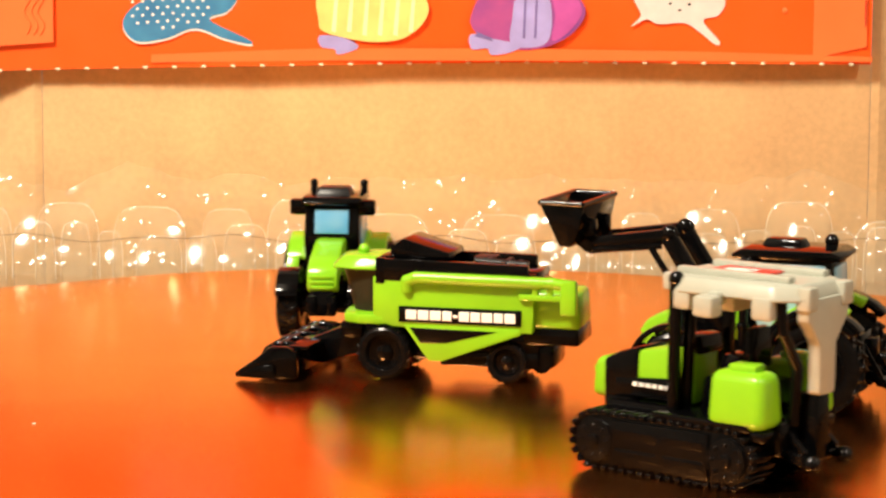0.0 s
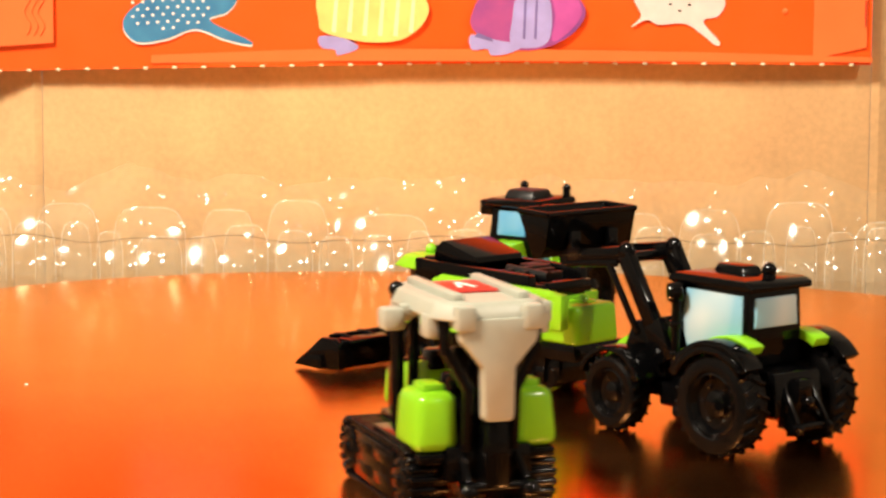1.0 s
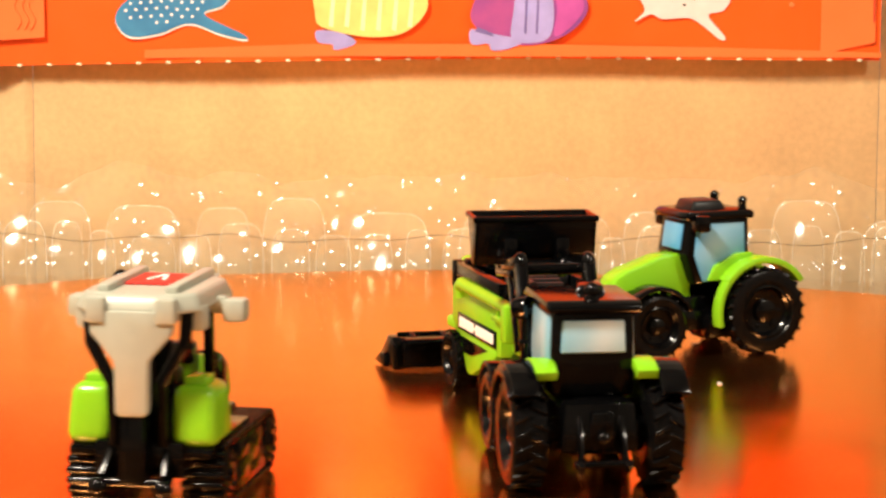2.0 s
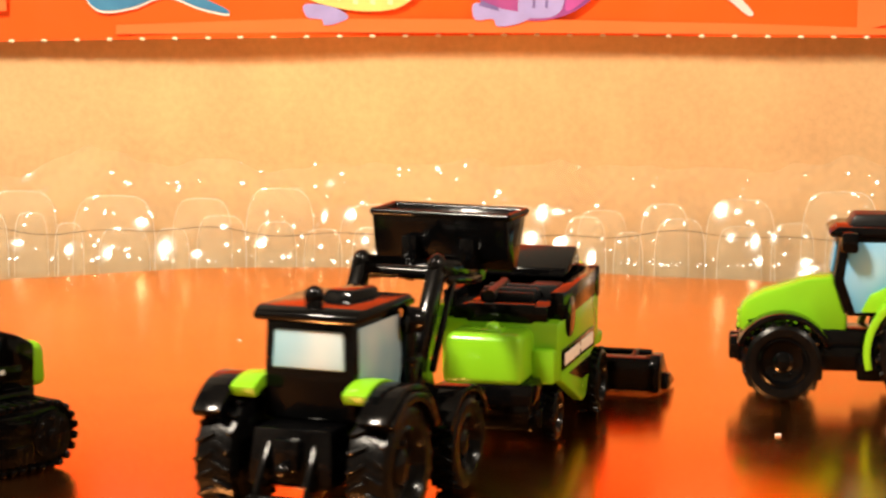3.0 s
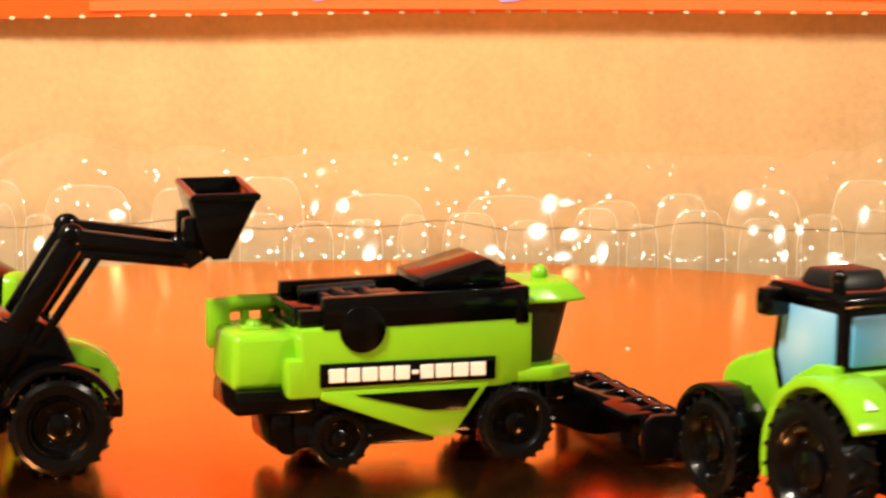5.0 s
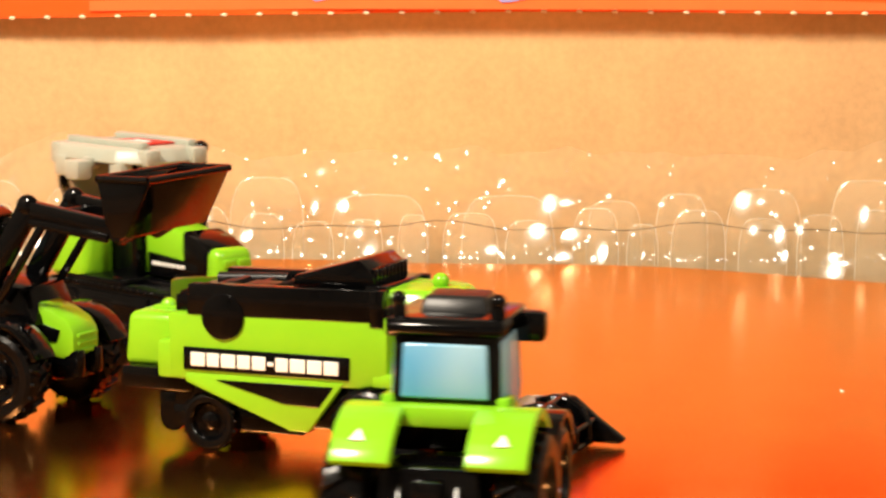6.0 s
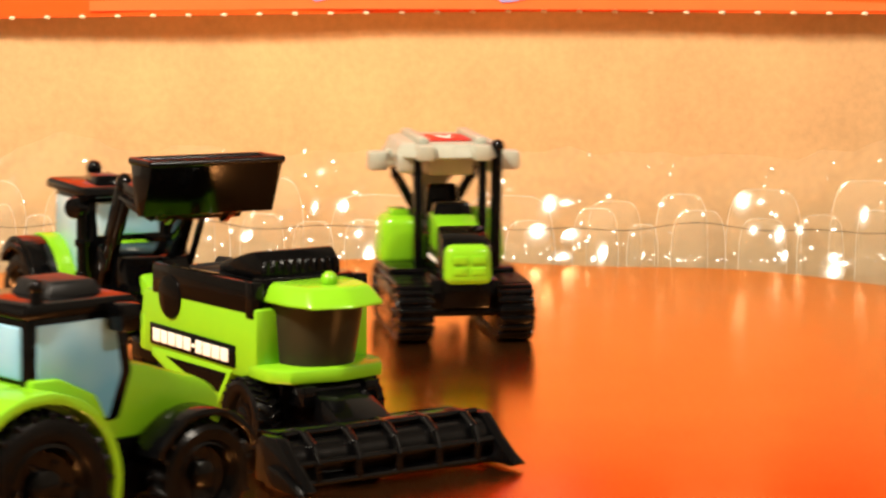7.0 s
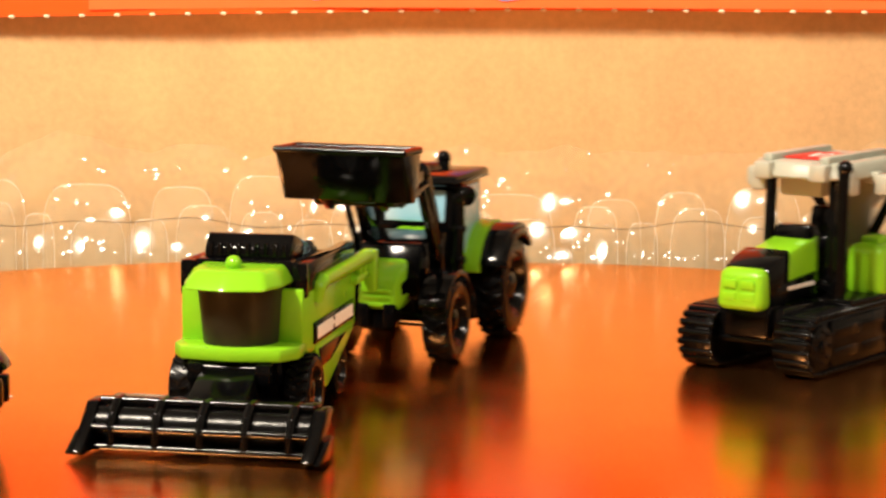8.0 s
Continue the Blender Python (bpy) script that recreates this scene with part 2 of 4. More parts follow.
def disc():
    """The round foil card: its rim is cut a little unevenly and lifts in soft waves."""
    bm = new_bm()
    n, rings = 180, [0, 40, 80, 120, 150, 175, 198, 211, 219.5, 224.5]
    centre_top = bm.verts.new((0, 0, 0))
    last = None
    for r in rings[1:]:
        ring = []
        for k in range(n):
            a = 2 * math.pi * k / n
            v = Vector((math.cos(a), math.sin(a), 0))
            wob = noise.noise(v * 2.1) * 3 + noise.noise(v * 6) * 1.2
            lift = max(0, (r - 198) / 28) ** 2 * (noise.noise(v * 3.3 + Vector((5, 0, 0))) * 1.6)
            rr = r + wob * (r / 226.5) ** 3
            ring.append(bm.verts.new((rr * v.x, rr * v.y, lift)))
        for k in range(n):
            j = (k + 1) % n
            if last is None:
                bm.faces.new((centre_top, ring[k], ring[j]))
            else:
                bm.faces.new((last[k], ring[k], ring[j], last[j]))
        last = ring
    under = [bm.verts.new((v.co.x, v.co.y, v.co.z - 1.2)) for v in last]
    for k in range(n):
        j = (k + 1) % n
        bm.faces.new((last[k], under[k], under[j], last[j]))
    bm.faces.new(under)
    bmesh.ops.recalc_face_normals(bm, faces=bm.faces)
    top = new("turntable", None)
    card = part("card", bm, FOIL, top, "glossy orange foil card")
    bm = lathe(new_bm(), [(1, -0.5), (150, -0.5), (150, -8), (1, -8)], (0, 0, 0), 64)
    bmesh.ops.rotate(bm, verts=bm.verts, matrix=Matrix.Rotation(radians(90), 3, "X"))
    bmesh.ops.translate(bm, verts=bm.verts, vec=(0, 0, -1.2 - max(v.co.z for v in bm.verts)))
    part("platter", bm, BLACK, top)
    bm = rod(new_bm(), (0, 0, -28), (0, 0, -8), 60, 50, 40, 1)
    part("base", bm, BLACK, top)
    return tagged(top, "round turntable covered with glossy orange foil card", "turntable")


def carton():
    """The open box behind: kraft back, folded sides, orange printed flap hanging over the back."""
    wall = new("cardboard_box", None)
    bm = box(new_bm(), -134, 153, 247.5, 251, -28, 205, 0.3)
    part("back_panel", bm, KRAFT, wall)
    for name, x0, x1, y1 in (("side_panel", -134, -188, 266), ("side_panel", 153, 215, 275)):
        s = 3 if x1 < x0 else -3
        b = prism(new_bm(), [(x0, 247.3), (x1, y1), (x1 - s, y1), (x0 - s, 247.3)], -28, 205, 0.2, axis="z")
        part(name, b, KRAFT, wall)
    # flap: slightly bowed lower edge
    bm = new_bm()
    n = 60
    front, back = [], []
    for k in range(n + 1):
        x = -184 + 336 * k / n
        zb = flap_low(x)
        y = flap_y(x)
        col = [bm.verts.new((x, y, z)) for z in (zb, 100, 205)] + [bm.verts.new((x, y + 1.6, z)) for z in (205, 100, zb)]
        if front:
            p = front[-1]
            for i in range(6):
                j = (i + 1) % 6
                bm.faces.new((p[i], p[j], col[j], col[i]))
        front.append(col)
    bm.faces.new(front[0])
    bm.faces.new(front[-1][::-1])
    bmesh.ops.recalc_face_normals(bm, faces=bm.faces)
    flap = part("flap", bm, ORANGE, wall, "orange printed flap with a perforated edge")
    tagged(wall, "open kraft cardboard box with orange printed flap", "box")
    return wall, flap


def flap_low(x):
    f = (x + 184) / 336
    return 64.7 + 3.6 * min(1, f * 1.6) + 1.2 * math.sin(f * math.pi) + 3.2 * max(0, f - 0.6)


def flap_y(x):
    return 241.6 + 0.8 * math.sin((x + 184) / 336 * 60 * 0.21)


def fibres(flap):
    """Torn perforation: a pale tuft every ten millimetres, with a faint line of shade fibres."""
    for k in range(33):
        x = -178 + k * 10.1
        bm = new_bm()
        ball(bm, (x, flap_y(x) - 0.1, flap_low(x) + 0.05), 0.62, (1.5, 0.5, 0.8), 8)
        rod(bm, (x - 0.9, flap_y(x), flap_low(x)), (x + 0.7, flap_y(x) - 0.2, flap_low(x) - 0.5), 0.18, 0.06, 6)
        part("paper_tuft", bm, KRAFT_EDGE, flap)


def leaf(bm, points, y, thick=0.25):
    """A flat print: an outline in x and z on the flap's face."""
    return prism(bm, [(1.018 * x + 1.6, z + 1.6) for x, z in points], y - thick, y, 0, axis="y")


def smooth_loop(points, n=6):
    """A closed loop through the points, rounded."""
    out = []
    m = len(points)
    for i in range(m):
        p0, p1, p2, p3 = (Vector((*points[(i + d) % m], 0)) for d in (-1, 0, 1, 2))
        for s in range(n):
            t = s / n
            q = 0.5 * ((2 * p1) + (p2 - p0) * t + (2 * p0 - 5 * p1 + 4 * p2 - p3) * t * t + (3 * p1 - p0 - 3 * p2 + p3) * t ** 3)
            out.append((q.x, q.y))
    return out


def prints(flap):
    y = 240.65
    # pale band along the lower edge
    bm = leaf(new_bm(), [(-95, 70.0), (-40, 72.4), (30, 72.8), (95, 72.0), (148, 70.6), (148, 68.9), (60, 68.7), (-30, 68.3), (-95, 67.2)], 240.8, 0.08)
    part("print", bm, PALE_ORANGE, flap)
    for x0, x1 in ((-182, -128), (128, 146)):
        bm = leaf(new_bm(), [(x0, 90), (x1, 118), (x1, 74), (x0, 70)], 240.8, 0.07)
        part("print", bm, PALE_ORANGE, flap)
    # whale shark: blue body, white spots, pale belly line
    body = smooth_loop([(-104.5, 80.5), (-100, 87), (-88, 92), (-74, 92), (-66, 90), (-69, 85), (-75, 82), (-62, 75.4), (-61.8, 73.8), (-70, 75.6), (-80, 79), (-90, 75.5), (-100, 74.6)])
    bm = leaf(new_bm(), [(x * 1.0, z - 0.7) for x, z in body], y + 0.05, 0.1)
    part("print", bm, PRINT_WHITE, flap)
    whale = part("print", leaf(new_bm(), body, y), BLUE, flap, "printed blue whale shark with white spots")
    random.seed(4)
    bm = new_bm()
    for i in range(9):
        for j in range(5):
            x, z = -101 + i * 3.4 + (j % 2) * 1.6, 78.4 + j * 2.4 + 0.45 * i * (0.6 if i < 5 else 0.2)
            if z < 79.2 + max(0, i - 4) * 0.9 or z > 90 or x > -74:
                continue
            leaf(bm, [(x + 0.55 * math.cos(a * 0.785), z + 0.5 * math.sin(a * 0.785)) for a in range(8)], y - 0.28, 0.06)
    part("print", bm, PRINT_WHITE, whale)
    # yellow ribbed shell on a lilac foot
    part("print", leaf(new_bm(), smooth_loop([(-38, 76.8), (-30, 76.2), (-25, 73.4), (-27, 71.6), (-32, 70.4), (-33, 72.2), (-37.5, 73)]), y + 0.05), LILAC, flap)
    shell = part("print", leaf(new_bm(), smooth_loop([(-38.4, 82), (-38, 92), (-24, 100), (-8, 96), (-1.6, 88), (-3, 81.5), (-10, 76), (-20, 74.8), (-30, 76.2), (-37, 78.5)]), y), YELLOW, flap, "printed yellow shell")
    bm = new_bm()
    for k in range(6):
        x = -34 + k * 5.2
        leaf(bm, [(x, 78.4 - (1.2 if 1 < k < 5 else 0)), (x + 1.5, 78 - (1.2 if 1 < k < 5 else 0)), (x + 2.5, 94), (x + 1.5, 94)], y - 0.28, 0.05)
    part("print", bm, material("pale_yellow_print", (0.92, 0.80, 0.46), 0.45, grain=0.1), shell)
    # purple shell with lilac foot
    shell = part("print", leaf(new_bm(), smooth_loop([(13, 84), (18, 92), (34, 97), (46, 93), (51.4, 86), (48, 79), (40, 74), (30, 72.4), (20, 75), (14, 79)]), y), PURPLE, flap, "printed purple shell")
    bm = new_bm()
    leaf(bm, smooth_loop([(13, 77.6), (21, 76), (30, 74), (26, 71.4), (20, 70.6), (18.4, 72.8), (13.2, 72.6)]), y - 0.28, 0.06)
    leaf(bm, smooth_loop([(26.5, 74.4), (34, 73.2), (39, 75.6), (40.2, 83), (39, 90.5), (35, 94), (28.4, 91), (26.8, 83)]), y - 0.28, 0.05)
    part("print", bm, LILAC, shell)
    bm = leaf(new_bm(), smooth_loop([(40.4, 75.6), (45.6, 78.4), (50, 84.6), (48.6, 90), (44, 93.6), (40.2, 92), (41.2, 84)]), y - 0.28, 0.05)
    part("print", bm, PINK, shell)
    bm = new_bm()
    for k in range(2):
        leaf(bm, [(30.4 + k * 3.8, 76.4), (31.2 + k * 3.8, 76.2), (31.6 + k * 3.8, 90), (30.9 + k * 3.8, 90.4)], y - 0.36, 0.04)
    leaf(bm, [(14.2, 76.9), (20.5, 75.2), (20, 76.4), (15, 78.4)], y - 0.36, 0.04)
    part("print", bm, DEEP_LILAC, shell)
    # pale grey fish with fins
    part("print", leaf(new_bm(), smooth_loop([(69, 95), (74, 98), (90, 96), (98, 90), (96, 84.5), (91, 82.6), (96.6, 75.6), (95, 74.6), (90, 78.6), (84.6, 81.8), (76, 81.4), (72, 83), (66.8, 80.6), (70, 84.4), (67.6, 90)]), y), PALE, flap, "printed pale grey fish")
    bm = new_bm()
    for x, z in ((79.8, 88.4), (86.2, 88.2), (83, 86.2)):
        leaf(bm, [(x + 0.6 * math.cos(a * 0.785), z + 0.4 * math.sin(a * 0.785)) for a in range(8)], y - 0.28, 0.06)
    part("print", bm, GREY, flap)
    # squiggles and small marks
    bm = new_bm()
    for x in (-137.5, -135, -132.8):
        pts = [(x + 1.1 * math.sin(k * 0.9), 93.6 - k * 1.4, ) for k in range(12)]
        for a, b in zip(pts, pts[1:]):
            rod(bm, (a[0], y - 0.1, a[1]), (b[0], y - 0.1, b[1]), 0.28, None, 6)
    part("print", bm, PALE_ORANGE, flap)
    bm = new_bm()
    leaf(bm, [(145.2, 81), (145.6, 81), (145.6, 90), (145.2, 90)], y)
    part("print", bm, RED, flap)
    part("print", ball(new_bm(), (122, y, 87.8), 1.0, (1, 0.2, 1), 10), PALE_ORANGE, flap)


def blister():
    """Clear packaging lying behind the turntable: rows of rounded cups on a thin flange."""
    random.seed(11)
    pack = new("blister_pack", None)

    bm = new_bm()
    nx, nz = 330, 34
    grid = []
    for i in range(nx + 1):
        col = []
        for j in range(nz + 1):
            x, z = -168 + 340 * i / nx, -4 + 34 * j / nz
            p = Vector((x, 0, z))
            d = noise.noise(p * 0.085) * 2.4 + noise.noise(p * 0.21 + Vector((9, 3, 0))) * 1.1 + noise.noise(p * 0.55) * 0.3
            top = (7 * noise.noise(Vector((x * 0.035, 7, 0))) + 3 * noise.noise(Vector((x * 0.11, 2, 0)))) * (j / nz) ** 2
            col.append(bm.verts.new((x, 231.6 + 5.0 * (j / nz) + d * 0.5, z + top)))
        grid.append(col)
    for i in range(nx):
        for j in range(nz):
            bm.faces.new((grid[i][j], grid[i + 1][j], grid[i + 1][j + 1], grid[i][j + 1]))
    part("film", bm, FILM, pack, "crumpled clear film with glints")

    def cup(cx, cy, w, d, z0, z1):
        b = new_bm()
        prof = [(1.0, 0.0), (0.97, 0.35), (0.93, 0.7), (0.86, 0.88), (0.72, 0.97), (0.5, 1.0), (0.2, 0.99)]
        m = 24
        last = None
        for s, h in prof:
            ring = []
            for q in range(m):
                a = 2 * math.pi * q / m
                e = 0.5
                px = math.copysign(abs(math.cos(a)) ** e, math.cos(a)) * w / 2 * s
                py = math.copysign(abs(math.sin(a)) ** e, math.sin(a)) * d / 2 * s
                nz = noise.noise(Vector((cx + px, py, z0 + h * 20)) * 0.35) * 0.7
                ring.append(b.verts.new((cx + px + nz, cy + py + nz, z0 + (z1 - z0) * h + nz * 0.6)))
            if last:
                for q in range(m):
                    b.faces.new((last[q], last[(q + 1) % m], ring[(q + 1) % m], ring[q]))
            last = ring
        b.faces.new(last)
        bmesh.ops.delete(b, geom=[v for v in b.verts if v.co.y > cy + d * 0.1], context="VERTS")
        cup_ob = part("cup", b, CLEAR, pack)
        # thin pale rods along the arch imitate the bright highlight on the cup's outline
        b = new_bm()
        arch = []
        for q in range(15):
            a = math.pi * q / 14
            arch.append((cx + math.copysign(abs(math.cos(a)) ** 0.45, math.cos(a)) * w * 0.47, cy - d * 0.4, z0 + 22 + (z1 - z0 - 22) * abs(math.sin(a)) ** 0.5))
        for p, q in zip(arch, arch[1:]):
            rod(b, p, q, 0.045 + 0.07 * random.random(), None, 5)
        part("rim", b, EDGE_SHINE, cup_ob)
    # rolled edge of the film
    bm = new_bm()
    pts = [(-168 + 4 * k, 231.2, 9.2 + 0.9 * math.sin(k * 0.33) + 0.7 * math.sin(k * 0.71 + 2)) for k in range(86)]
    for a, b in zip(pts, pts[1:]):
        rod(bm, a, b, 0.11, None, 5)
    part("film_edge", bm, GREY, pack)
    # clear caps added where glints belong, each tilted to mirror the lamp
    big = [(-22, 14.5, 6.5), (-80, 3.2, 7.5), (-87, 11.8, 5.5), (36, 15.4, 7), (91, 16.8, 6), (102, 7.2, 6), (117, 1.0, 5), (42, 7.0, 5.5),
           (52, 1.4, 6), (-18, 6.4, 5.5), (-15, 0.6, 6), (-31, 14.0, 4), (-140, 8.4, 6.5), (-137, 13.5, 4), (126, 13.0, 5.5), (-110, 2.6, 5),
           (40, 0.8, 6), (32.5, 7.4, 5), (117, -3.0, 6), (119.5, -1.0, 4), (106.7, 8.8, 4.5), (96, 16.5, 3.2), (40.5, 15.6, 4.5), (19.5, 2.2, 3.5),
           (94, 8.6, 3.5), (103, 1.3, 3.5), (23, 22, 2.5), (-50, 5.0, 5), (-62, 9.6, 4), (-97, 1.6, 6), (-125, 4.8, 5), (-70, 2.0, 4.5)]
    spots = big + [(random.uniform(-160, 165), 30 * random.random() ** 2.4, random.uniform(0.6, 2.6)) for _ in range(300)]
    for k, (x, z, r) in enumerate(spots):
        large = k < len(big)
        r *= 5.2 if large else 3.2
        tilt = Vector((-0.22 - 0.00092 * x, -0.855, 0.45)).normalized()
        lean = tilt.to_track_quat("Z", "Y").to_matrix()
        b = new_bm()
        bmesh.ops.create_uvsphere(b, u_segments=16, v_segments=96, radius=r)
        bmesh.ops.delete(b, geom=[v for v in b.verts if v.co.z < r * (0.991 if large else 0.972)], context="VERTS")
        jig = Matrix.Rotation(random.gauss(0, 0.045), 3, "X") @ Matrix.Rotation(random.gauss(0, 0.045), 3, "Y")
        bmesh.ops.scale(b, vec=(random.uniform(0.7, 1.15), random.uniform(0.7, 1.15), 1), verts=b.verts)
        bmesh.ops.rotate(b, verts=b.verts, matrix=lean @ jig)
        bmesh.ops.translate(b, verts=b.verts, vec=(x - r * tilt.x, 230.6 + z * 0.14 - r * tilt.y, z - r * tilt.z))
        part("glint_cap", b, GLINT, pack)
    x = -160
    while x < 165:
        w = random.uniform(9, 17)
        cup(x + w / 2, 236.4, w, 5.5, -28, random.uniform(9.5, 14.5))
        x += w + random.uniform(0.5, 4)
    x = -162
    while x < 165:
        w = random.uniform(16, 30)
        cup(x + w / 2, 240.4, w, 5.5, -28, random.uniform(15, 25))
        x += w + random.uniform(0.5, 9)
    return tagged(pack, "crumpled clear plastic blister packaging behind the turntable", "packaging")


# ---- toy parts ----
def wheel(parent, c, r, width, side, lugs=22, rim_r=0.56, name="wheel"):
    """A toy wheel on its side of the axle: ribbed tyre, dished rim with a hub."""
    s = side
    bm = new_bm()
    h = width / 2
    lathe(bm, [(r * 0.60, s * h * 0.72), (r * 0.66, s * h * 0.95), (r * 0.84, s * h), (r * 0.93, s * h * 0.84), (r * 0.95, 0), (r * 0.93, -s * h * 0.84), (r * 0.84, -s * h), (r * 0.4, -s * h)], c, 40)
    tyre = part(name, bm, RUBBER, parent)
    for half in (1, -1):
        b = box(new_bm(), -r * 0.045, r * 0.045, 0.0, h * 0.96, r * 0.90, r * 1.0, r * 0.012, (0.7, 1), seg=1)
        bmesh.ops.rotate(b, verts=b.verts, matrix=Matrix.Rotation(radians(28), 3, "Z"))
        if half < 0:
            bmesh.ops.scale(b, vec=(1, -1, 1), verts=b.verts)
            bmesh.ops.reverse_faces(b, faces=b.faces)
        data = finish(b, RUBBER)
        for k in range(lugs):
            lug = new("lug", data)
            lug.parent = tyre
            lug.matrix_basis = Matrix.Translation([v * MM for v in c]) @ Matrix.Rotation(2 * math.pi * (k + 0.25 * half) / lugs, 4, "Y")
    bm = new_bm()
    k = rim_r * r
    lathe(bm, [(k * 1.10, s * h * 0.80), (k * 1.02, s * h * 0.86), (k * 0.94, s * h * 0.70), (k * 0.86, s * h * 0.42), (k * 0.5, s * h * 0.34), (k * 0.46, s * h * 0.62), (k * 0.30, s * h * 0.78), (0.05, s * h * 0.80), (0.05, -s * h * 0.3), (k * 1.10, -s * h * 0.3)], c, 32)
    part("rim", bm, BLACK, tyre)
    bm = new_bm()
    for q in range(6):
        a = q * math.pi / 3
        ball(bm, (c[0] + k * 0.66 * math.cos(a), c[1] + s * h * 0.40, c[2] + k * 0.66 * math.sin(a)), k * 0.09, n=8)
    part("bolts", bm, BLACK, tyre)
    return tyre


def arc_guard(bm, c, r0, r1, a0, a1, y0, y1, n=14):
    """A curved mudguard round c between two angles (degrees from ahead, upwards)."""
    pts = [(c[0] + r1 * math.cos(radians(a0 + (a1 - a0) * k / n)), c[1] + r1 * math.sin(radians(a0 + (a1 - a0) * k / n))) for k in range(n + 1)]
    pts += [(c[0] + r0 * math.cos(radians(a1 + (a0 - a1) * k / n)), c[1] + r0 * math.sin(radians(a1 + (a0 - a1) * k / n))) for k in range(n + 1)]
    return prism(bm, pts, y0, y1, 0.3)


def tractor_base(toy, lime_guards):
    """Chassis, hood, cab and wheels shared by the two wheeled tractors. x ahead."""
    plain = lime_guards
    xr, hw, fx, fy, glass = (3.8, 8.2, 34.2, 10.2, GLAZE) if plain else (0.2, 8.8, 38.8, 12.4, PALE_GLAZE)
    nose, over, dip = fx - 38.5, 0.8 if plain else 1.7, 0 if plain else 2.4
    # chassis
    bm = box(new_bm(), -5, fx + 1.5, -5.5, 5.5, 8, 15.5, 0.6)
    box(bm, 8, 30, -7.5, 7.5, 6.5, 12, 0.8)
    box(bm, -8, 4, -8, 8, 9, 19, 0.8, (0.8, 0.9))
    rod(bm, (2.5, -11, 11.8), (2.5, 11, 11.8), 2.6)
    rod(bm, (fx, -9, 9), (fx, 9, 9), 2.0)
    box(bm, 43 + nose, 48.6 + nose, -4, 4, 7.4, 14.5, 0.7, (0.8, 0.9))
    box(bm, 46.5 + nose, 50.2 + nose, -4.2, -1.6, 8.2, 13.4, 0.5)
    box(bm, 46.5 + nose, 50.2 + nose, 1.6, 4.2, 8.2, 13.4, 0.5)
    box(bm, 12, 18, 7, 11, 5, 11, 0.7)
    box(bm, 12, 18, -11, -7, 5, 11, 0.7)
    part("chassis", bm, BLACK, toy)
    # rear linkage
    bm = new_bm()
    for y in (-4.2, 4.2):
        bar(bm, (-7, y, 9.5), (-13, y * 1.15, 6.5), 1.4, 2.0)
        bar(bm, (-6, y, 17), (-11.4, y * 1.1, 8), 1.1, 1.4)
    rod(bm, (-11, -6, 7.2), (-11, 6, 7.2), 0.9)
    box(bm, -9.5, -6, -2.2, 2.2, 12, 17.5, 0.5)
    ball(bm, (-10.5, 0, 12.5), 1.4)
    part("linkage", bm, BLACK, toy)
    # hood: crowned top, falling to a rounded nose
    bm = prism(new_bm(), [(20, 14.5), (46.4 + nose, 13.8), (48.2 + nose, 15.2), (48.0 + nose, 19.4), (46.4 + nose, 21.6), (43 + nose, 23.4), (37 + nose, 25.2), (29, 26.6), (20, 27.4)], -4.8, 4.8, 1.7)
    for v in bm.verts:
        if v.co.x > 40 + nose:
            v.co.y *= 0.92
        if v.co.z > 24:
            v.co.y *= 0.9
        if v.co.x > 36:
            v.co.z -= dip
            v.co.x += dip * 0.5
    hood = part("hood", bm, LIME, toy)
    for s in (-1, 1):
        bm = prism(new_bm(), [(36.5 + nose, 14.8), (45.4 + nose, 14.8), (46.2 + nose, 17.2), (38.5 + nose, 19.0)], s * 3.9, s * 4.75, 0.15)
        part("side_grille", bm, BLACK, hood)
    for k in range(3):
        part("grille_slat", box(new_bm(), 47.7 + nose + dip * 0.5, 48.5 + nose + dip * 0.5, -3.1, 3.1, 15.2 - dip + k * 1.5, 15.9 - dip + k * 1.5, 0.1), LIME, hood)
    # cab: rear corner posts, raked windscreen
    bm = prism(new_bm(), [(xr, 19), (21, 19), (23.6, 26.6), (22.2, 36.8), (xr + 0.4, 36.8)], -hw, hw, 1.0)
    for v in bm.verts:
        if v.co.z > 30:
            v.co.y *= 0.96
    cab = part("cab", bm, BLACK, toy)
    bm = box(new_bm(), xr - 0.45, xr + 0.5, -hw + (1.6 if plain else 2.0), hw - (1.6 if plain else 2.0), 27.0 if plain else 28.0, 35.2 if plain else 34.9, 0.6, (1, 0.95), (0.25, 0), seg=3)
    part("rear_window", bm, glass, cab)
    wide = 4.9 if plain else 7.0
    b = box(new_bm(), -0.3, 0.3, -wide, wide, -3.6, 3.6, 0.28, seg=3)
    bmesh.ops.transform(b, verts=b.verts, matrix=Matrix.Translation((23.2, 0, 31.8)) @ Matrix.Rotation(radians(-8), 4, "Y"))
    part("front_window", b, glass, cab)
    for s in (-1, 1):
        bm = prism(new_bm(), [(xr + 1.8, 26.2), (xr + 7, 24.5), (15.0, 19.8), (18.6, 19.8), (21.2, 26.8), (20.2, 35.4), (xr + 2.0, 35.4)], s * (hw - 0.5), s * (hw + 0.2), 0.25)
        for v in bm.verts:
            if v.co.z > 30:
                v.co.y -= s * 0.3
        part("side_window", bm, glass, cab)
